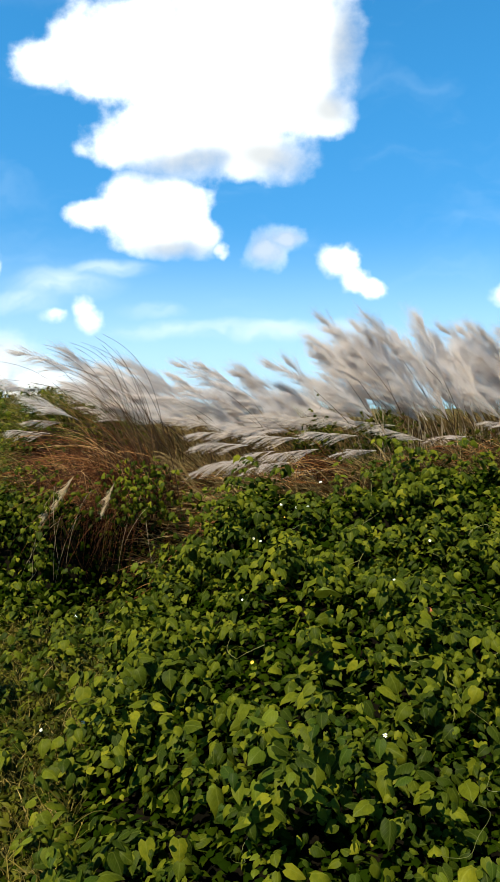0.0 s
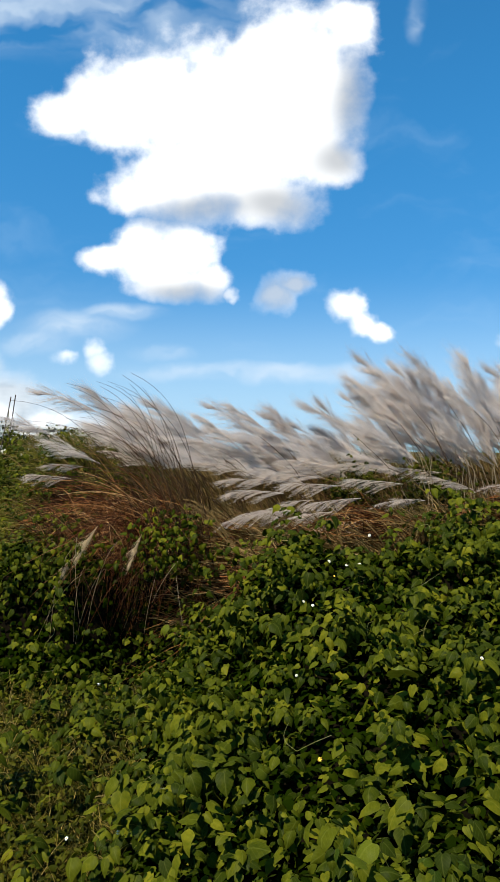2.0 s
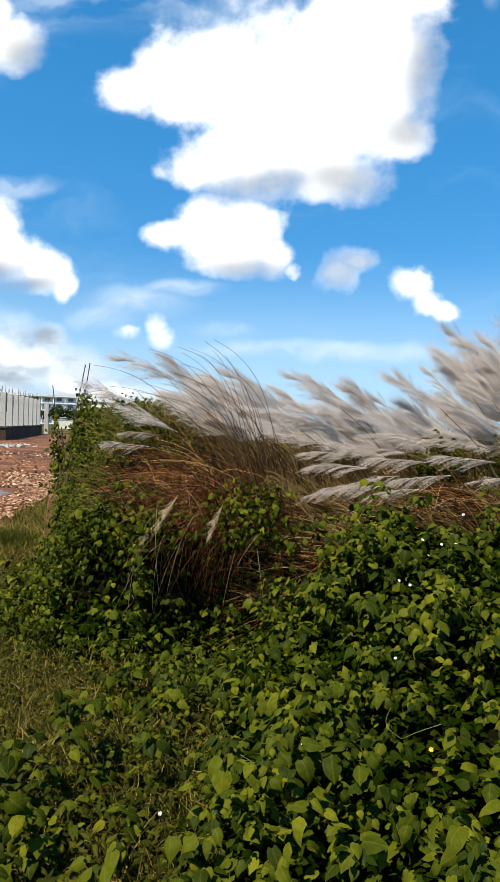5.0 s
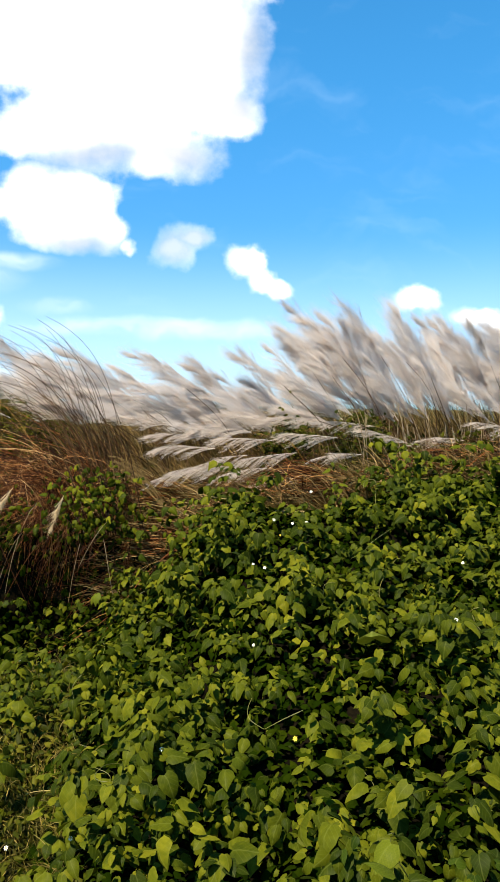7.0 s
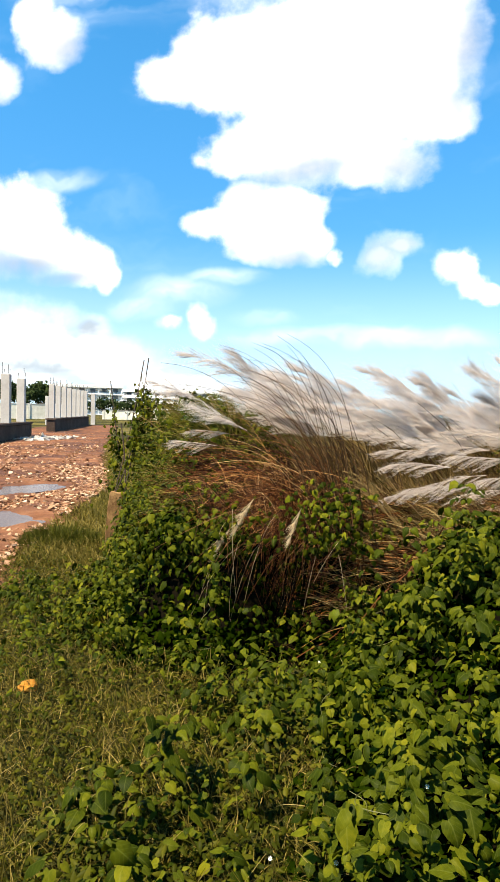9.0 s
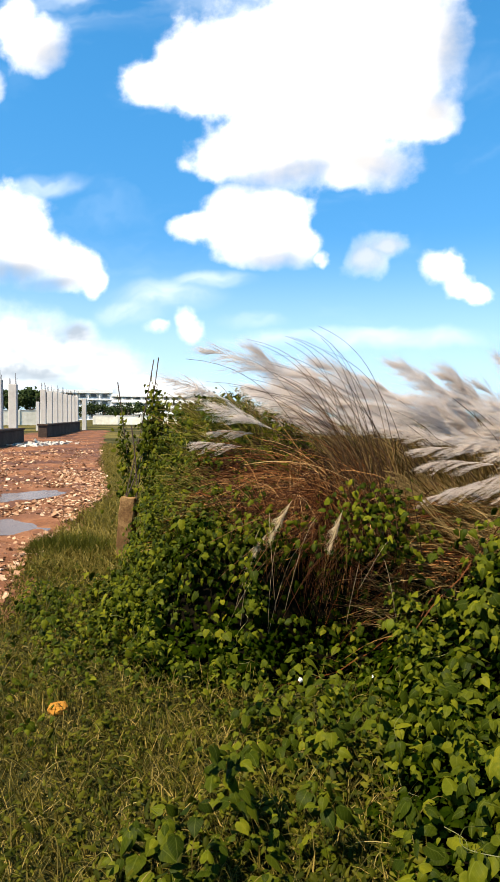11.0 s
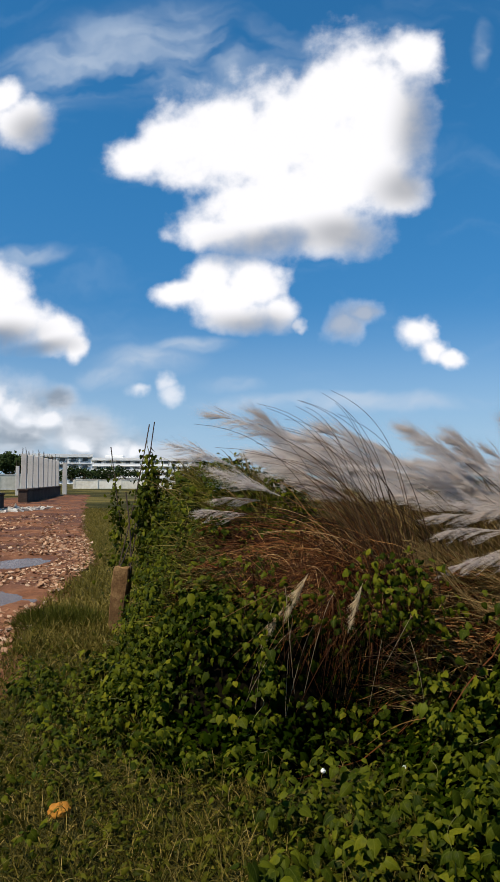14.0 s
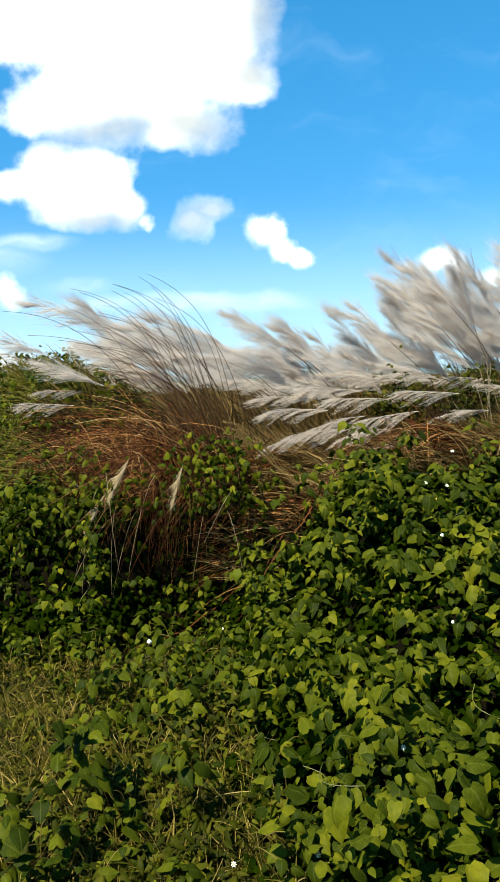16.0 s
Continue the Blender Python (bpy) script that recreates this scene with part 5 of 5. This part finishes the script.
grass_tuft(-4.12, 8.55, 0.52, 0.42, 7500, 0.31, "soft olive green grass tuft at the edge of the track")

# ---- post with reinforcing bars ----
def broken_post():
    post = empty("broken_post", (-3.46, 8.33, 0.0), "short weathered concrete post with bars sticking out", "post")
    bm = bmesh.new()
    box(bm, (-0.085, -0.08, -0.1), (0.085, 0.08, 0.66), 0.012)
    bmesh.ops.subdivide_edges(bm, edges=bm.edges[:], cuts=4, use_grid_fill=True)
    for v in bm.verts:
        chip = 2.5 if v.co.z > 0.58 else 0.5
        v.co += Vector((noise.noise(v.co * 9), noise.noise(v.co * 9 + Vector((5, 0, 0))), noise.noise(v.co * 9 + Vector((0, 5, 0))) * chip)) * 0.012
        v.co.x = v.co.x * (0.92 + 0.14 * v.co.z) + 0.10 * v.co.z + 0.06
    part("shaft", bm, M_POST, post)
    for a, b, r in (((0.05, 0.04, 0.60), (0.36, 0.12, 2.17), 0.006), ((0.16, 0.06, 0.60), (0.42, 0.1, 2.19), 0.006), ((0.22, -0.05, 0.60), (0.16, -0.06, 1.44), 0.007), ((0.08, -0.06, 0.60), (0.28, 0.0, 1.2), 0.007), ((0.33, 0.1, 0.5), (0.47, 0.14, 1.67), 0.007)):
        s = np.linspace(0, 1, 7)[:, None]
        p = np.array(a) * (1 - s) + np.array(b) * s + np.array((0.02, 0, 0)) * np.sin(s * 3.1)
        v, f = tubes(p[None], np.full((1, 7), r), 7)
        part("bar", mesh_of("bar", v, f, M_RUST, True), None, post, "thin dark reinforcing bar")
    return post


broken_post()


def climbing_vine():
    """Leaves and stems that have climbed the bars and the thin stake beside them."""
    vine = empty("climbing_vine", (0, 0, 0), "leafy vine climbing up the bars and a stake", "vine")
    P = []
    for a, b, n, r in (((-3.16, 8.42, 0.75), (-3.10, 8.46, 1.95), 330, 0.10), ((-3.58, 9.0, 0.5), (-3.66, 9.0, 1.66), 240, 0.075), ((-3.1, 8.5, 0.7), (-3.0, 8.6, 1.5), 520, 0.15), ((-3.15, 8.4, 1.30), (-3.02, 8.45, 1.72), 300, 0.11)):
        t = rng.beta(1.0, 1.5, n)[:, None]
        P.append(np.array(a) * (1 - t) + np.array(b) * t + rng.normal(0, r, (n, 3)) * (1 - 0.6 * t))
    P = np.concatenate(P)
    n = len(P)
    tagged(part("leaves", scatter_leaves("leaves", P, rng.normal(0, 0.5, (n, 3)) + (-0.2, -0.7, 0.4), rng.normal(0, 0.4, (n, 3)) + (0, 0, -1), rng.uniform(0.03, 0.062, n), M_LEAF), None, vine), kind="stuff")
    s = np.linspace(0, 1, 24)
    for a, b in (((-3.30, 8.39, 0.62), (-3.10, 8.45, 2.0)), ((-3.50, 9.0, 0.0), (-3.68, 9.0, 1.8))):
        p = np.array(a) * (1 - s[:, None]) + np.array(b) * s[:, None] + 0.025 * np.stack([np.sin(s * 30), np.cos(s * 30), 0 * s], -1)
        v, f = tubes(p[None], np.full((1, 24), 0.004), 5)
        part("stem", mesh_of("stem", v, f, M_STEM, True), None, vine)


climbing_vine()
stake = tagged(new("stake", mesh_of("stake", *tubes(np.array([[(-3.45, 9.0, -0.1), (-3.57, 9.0, 1.0), (-3.70, 9.0, 1.95)]]), np.full((1, 3), 0.006), 7), M_RUST)), "thin dark leaning stake overgrown by a vine", "stake")

for sx, sy, top in ((-2.66, 8.5, 1.70), (-2.58, 8.52, 1.66), (-2.42, 8.4, 1.72)):
    foot = float(height(sx, sy))
    tagged(new("stub", mesh_of("stub", *tubes(np.array([[(sx, sy, foot - 0.1), (sx + 0.01, sy, 0.5 * (foot + top)), (sx + 0.03, sy, top)]]), np.full((1, 3), 0.012), 6), M_RUST)), "short dark stick on the crest of the bank", "stick", "sticks on the crest")

# ---- small litter ----
def crumpled(name, place, size, mat, label, category, seed):
    bm = bmesh.new()
    bmesh.ops.create_icosphere(bm, subdivisions=3, radius=1.0)
    for v in bm.verts:
        q = 1 + 0.3 * noise.noise(v.co * 1.7 + Vector((seed, 0, 0))) + 0.10 * noise.noise(v.co * 5 + Vector((0, seed, 0)))
        v.co = Vector([c * s * q for c, s in zip(v.co, size)])
    me = bpy.data.meshes.new(name)
    bm.to_mesh(me), bm.free()
    me.materials.append(mat)
    ob = new(name, me)
    ob.location = place
    return tagged(ob, label, category)


crumpled("rag", (-2.42, 4.31, 0.06), (0.058, 0.045, 0.03), M_CLOTH, "crumpled yellow rag lying in the grass", "rag", 3.0)
crumpled("plastic_scrap", (-1.22, 4.82, 0.085), (0.012, 0.011, 0.013), M_PLASTIC, "small white plastic scrap at the foot of the bank", "litter", 8.0)
crumpled("faded_leaf", (0.78, 3.0, 0.655), (0.021, 0.010, 0.026), M_ORANGE, "withered orange leaf among the vines", "leaf", 5.0)

# ---- building site ----
def row_x(y):
    return -17.3 - 0.29 * (y - 31.0)


def plinth(y0, y1, z1):
    dx = row_x(y1) - row_x(y0)
    L = math.hypot(dx, y1 - y0)
    bm = bmesh.new()
    box(bm, (-0.3, 0, -0.3), (0.3, L, z1 - 0.12), 0.03)
    p = empty("plinth", (row_x(y0), y0, 0), "low dark masonry plinth of an unfinished building", "plinth", "plinths")
    p.rotation_euler = (0, 0, math.atan2(-dx, y1 - y0))
    part("body", bm, M_PLINTH, p)
    bm = bmesh.new()
    box(bm, (-0.36, -0.06, z1 - 0.117), (0.36, L + 0.06, z1), 0.02)
    part("tie_beam", bm, M_PLINTH, p, "slightly proud tie beam")
    return p


plinth(22.0, 37.6, 0.85)
plinth(46.0, 67.5, 0.95)


def column(x, y, z0, z1, turn=16.0, w=0.36):
    c = empty("concrete_column", (x, y, z0), "bare pale concrete column with starter bars", "column", "concrete columns")
    c.rotation_euler = (0, 0, radians(turn))
    bm = bmesh.new()
    box(bm, (-w / 2, -w / 2, 0), (w / 2, w / 2, z1 - z0), 0.015)
    part("shaft", bm, M_CONCRETE, c)
    for i, (a, b) in enumerate(((-1, -1), (-1, 1), (1, -1), (1, 1))):
        h = random.uniform(0.25, 0.6)
        o = w * 0.36
        v, f = tubes(np.array([[(a * o, b * o, z1 - z0 - 0.05), (a * o + random.uniform(-0.04, 0.04), b * o, z1 - z0 + h)]]), np.full((1, 2), 0.012), 5)
        part("starter_bar", mesh_of("starter_bar", v, f, M_RUST), None, c)


for y, z1 in ((32.6, 3.25), (36.2, 3.2)):
    column(row_x(y), y, 0.852, z1, w=0.42)
for i in range(8):
    y = 46.4 + i * 2.95
    column(row_x(y), y, 0.952, 3.3 + 0.02 * i)
column(-29.1, 72.5, 0.0, 3.35, w=0.45)
column(-31.8, 67.0, 0.0, 2.9, w=0.34)


def boundary(x0, y0, x1, y1, z1, bays, label):
    """A plastered boundary wall with piers and a coping."""
    L, turn = math.hypot(x1 - x0, y1 - y0), math.atan2(y1 - y0, x1 - x0)
    w = empty("boundary_wall", (x0, y0, 0), label, "wall", kind="structure")
    w.rotation_euler = (0, 0, turn)
    part("panel", box(bmesh.new(), (0, -0.08, -0.3), (L, 0.08, z1)), M_WHITEWASH, w)
    part("coping", box(bmesh.new(), (-0.05, -0.13, z1 + 0.003), (L + 0.05, 0.13, z1 + 0.1), 0.02), M_CONCRETE, w)
    for i in range(bays + 1):
        x = L * i / bays
        part("pier", box(bmesh.new(), (x - 0.17, -0.17, -0.3), (x + 0.17, -0.083, z1 - 0.02), 0.01), M_WHITEWASH, w)


boundary(-75, 92, -46, 108, 2.3, 9, "long whitewashed boundary wall with stains")
boundary(-46, 120, 10, 132, 1.5, 14, "low whitewashed boundary wall behind the site")


def polar(az, dist):
    return -0.65 + dist * math.sin(radians(az)), 0.75 + dist * math.cos(radians(az))


def storeys(az, dist, L, turn, H, bays, walls, label):
    """A white four-storey building; without walls it is an open frame."""
    x, y = polar(az, dist)
    b = empty("long_building", (x, y, 0), label, "building", "far buildings")
    b.rotation_euler = (0, 0, radians(turn))
    D = 10.0
    for k in range(5):
        part("floor_slab", box(bmesh.new(), (-0.6, -1.2, k * H - 0.22), (L + 0.6, D, k * H + 0.22), 0.05), M_WHITE, b)
        if k < 4:
            part("back_wall", box(bmesh.new(), (0, 2.2, k * H + 0.223), (L, 2.5, (k + 1) * H - 0.223)), M_WHITE, b)
            if walls:
                part("parapet", box(bmesh.new(), (-0.4, -1.15, k * H + 0.223), (L + 0.4, -1.0, k * H + 0.95)), M_WHITE, b)
            for i in range(bays):
                wx = L * (i + 0.5) / bays
                part("window", box(bmesh.new(), (wx - 0.9, 2.12, k * H + 0.9), (wx + 0.9, 2.197, k * H + 2.0)), M_DARK_PANE, b)
    for i in range(bays + 1):
        px = L * i / bays
        part("pillar", box(bmesh.new(), (px - 0.2, -0.95, 0.0), (px + 0.2, -0.55, 4 * H - 0.223)), M_WHITE, b)
    part("roof_parapet", box(bmesh.new(), (-0.6, -1.2, 4 * H + 0.223), (L + 0.6, -0.95, 4 * H + 0.9)), M_WHITE, b)
    if walls:
        part("stair_tower", box(bmesh.new(), (L * 0.2, 1.5, 4 * H + 0.223), (L * 0.2 + 7, 8, 4 * H + 1.9), 0.05), M_WHITE, b)


storeys(-24.8, 256, 24.0, 22, 2.45, 6, False, "white four-storey building frame with open galleries")
storeys(-20.0, 285, 42.0, 12, 2.35, 11, True, "long white four-storey building with gallery parapets")

# ---- far trees ----
def tree(x, y, tall, wide, seed, kind_label):
    r = np.random.default_rng(seed)
    t = empty("tree", (x, y, 0), kind_label, "tree", "far trees")
    s = np.linspace(0, 1, 6)
    trunk = np.stack([0.15 * np.sin(s * 3 + seed), 0.1 * np.cos(s * 2), tall * 0.62 * s - 0.2], -1)
    paths, radii = [trunk], [np.linspace(0.05, 0.02, 6) * tall * 0.5]
    hubs = []
    for k in range(9):
        a, h = r.uniform(0, 6.28), r.uniform(0.3, 0.6)
        start = np.array([0, 0, tall * h])
        end = start + np.array([math.cos(a) * wide * 0.36, math.sin(a) * wide * 0.36, tall * r.uniform(0.1, 0.3)])
        paths.append(start + (end - start) * s[:, None]), radii.append(np.linspace(0.012, 0.004, 6) * tall)
        hubs.append(end)
    v, f = tubes(np.stack(paths), np.stack(radii), 6)
    part("trunk", mesh_of("trunk", v, f, M_BARK, True), None, t)
    hubs = np.array(hubs + [(0, 0, tall * 0.8), (wide * 0.15, 0, tall * 0.66), (-wide * 0.2, 0, tall * 0.7)])
    n = 620
    c = hubs[r.integers(0, len(hubs), n)] + unit(r.normal(0, 1, (n, 3))) * (r.random(n)[:, None] ** 0.4) * (wide * 0.21, wide * 0.21, tall * 0.15)
    c[:, 2] = np.maximum(c[:, 2], 0.1)
    leaf = scatter_leaves("crown", c, r.normal(0, 1, (n, 3)) + (0, 0, 0.5), r.normal(0, 1, (n, 3)), r.uniform(0.5, 1.0, n) * tall / 9, M_TREE)
    part("crown", leaf, None, t)


for i, (az, dist, tall, wide) in enumerate(((-29.2, 140, 8.0, 7), (-28.0, 150, 7.5, 7), (-26.6, 145, 6.6, 6), (-25.6, 150, 7.6, 7), (-24.9, 152, 6.6, 6), (-31.0, 150, 8.2, 8), (-33.5, 150, 8.5, 8),
                                           (-20.9, 150, 4.2, 7), (-20.0, 148, 4.4, 6), (-19.0, 155, 3.6, 6), (-18.0, 150, 4.6, 6), (-16.8, 150, 4.0, 6), (-24.2, 118, 5.6, 4))):
    px, py = polar(az, dist)
    tree(px, py, tall, wide, 50 + i, "dark leafy tree behind the boundary wall" if tall > 5 else "low dark bushy tree in front of the building")

# ---- rubble ----
def stone_mesh(seed, flat):
    bm = bmesh.new()
    bmesh.ops.create_cube(bm, size=1.0)
    r = random.Random(seed)
    bmesh.ops.bevel(bm, geom=bm.edges[:], offset=0.12, segments=1, affect="EDGES")
    for v in bm.verts:
        v.co = Vector((v.co.x * r.uniform(0.75, 1.1), v.co.y * r.uniform(0.6, 0.9), v.co.z * flat * r.uniform(0.7, 1.1)))
    me = bpy.data.meshes.new("brick_bit")
    bm.to_mesh(me), bm.free()
    me.materials.append(M_BRICKBIT)
    return me


STONES = [stone_mesh(k, 0.35 + 0.1 * (k % 4)) for k in range(8)]


def heap(n, kind):
    if kind == "strip":
        y = rng.uniform(10.3, 19, n)
        x = road_edge(y) - np.abs(rng.normal(0.1, 0.55, n)) * (1 + 0.05 * y) - 0.1
        return x, y, rng.uniform(0.025, 0.08, n)
    if kind == "near":
        y = rng.uniform(5.0, 10.0, n)
        return road_edge(y) - 0.08 - np.abs(rng.normal(0.0, 0.75, n)), y, rng.uniform(0.015, 0.06, n)
    if kind == "band":
        y = rng.uniform(17, 30, n)
        return road_edge(y) - rng.uniform(0.0, 1.0, n) ** 0.8 * 8.5, y, rng.uniform(0.03, 0.10, n)
    y = rng.uniform(4, 44, n)
    return road_edge(y) - rng.uniform(0, 9, n), y, rng.uniform(0.015, 0.06, n)


rubble = empty("rubble", (0, 0, 0), "broken brick rubble strewn over the red track", "rubble", kind="stuff")
def off_water(x, y, s):
    dry = np.all([((x - cx) / (1.7 * rx)) ** 2 + ((y - cy) / (1.7 * ry)) ** 2 > 1 for cx, cy, rx, ry, _ in PUDDLES], axis=0)
    return x[dry], y[dry], s[dry]


x, y, s = off_water(*heap(400, "strip"))
for i in range(300):
    part("brick_bit", STONES[i % 8], None, rubble, at=pose(x[i], y[i], 0.04 + 0.1 * s[i], random.uniform(-25, 25), random.uniform(-25, 25), random.uniform(0, 360)) @ Matrix.Scale(s[i], 4))


def loose_bits(name, x, y, s, mat, z0=0.03):
    cube = np.array([(a, b, c) for a in (-0.5, 0.5) for b in (-0.4, 0.4) for c in (-0.14, 0.14)])
    quads = np.array([(0, 1, 3, 2), (4, 6, 7, 5), (0, 4, 5, 1), (2, 3, 7, 6), (0, 2, 6, 4), (1, 5, 7, 3)])
    n = len(x)
    a, tip = rng.uniform(0, 6.28, n), rng.normal(0, 0.3, (n, 2))
    body = cube[None] + rng.normal(0, 0.09, (n, 8, 3))
    X = body[..., 0] * np.cos(a)[:, None] - body[..., 1] * np.sin(a)[:, None]
    Y = body[..., 0] * np.sin(a)[:, None] + body[..., 1] * np.cos(a)[:, None]
    Z = body[..., 2] + tip[:, :1] * X + tip[:, 1:] * Y
    v = np.stack([X, Y, Z], -1) * s[:, None, None] + np.stack([x, y, z0 + 0.18 * s], -1)[:, None]
    return mesh_of(name, v.reshape(-1, 3), (quads[None] + (np.arange(n) * 8)[:, None, None]).reshape(-1, 4), mat)


more = [heap(2600, "strip"), heap(2600, "band"), heap(2600, "all"), heap(700, "near")]
x, y, s = (np.concatenate(q) for q in zip(*more))
x, y, s = off_water(x, y, s)
tagged(part("brick_bits", loose_bits("brick_bits", x, y, s, M_RUBBLE), None, rubble), kind="stuff")
n = 160
tagged(new("debris_pile", loose_bits("debris_pile", rng.normal(-16.6, 0.5, n), rng.normal(34.6, 1.1, n), rng.uniform(0.1, 0.30, n), M_DEBRIS)), "flat pile of pale concrete debris", "debris", kind="stuff")
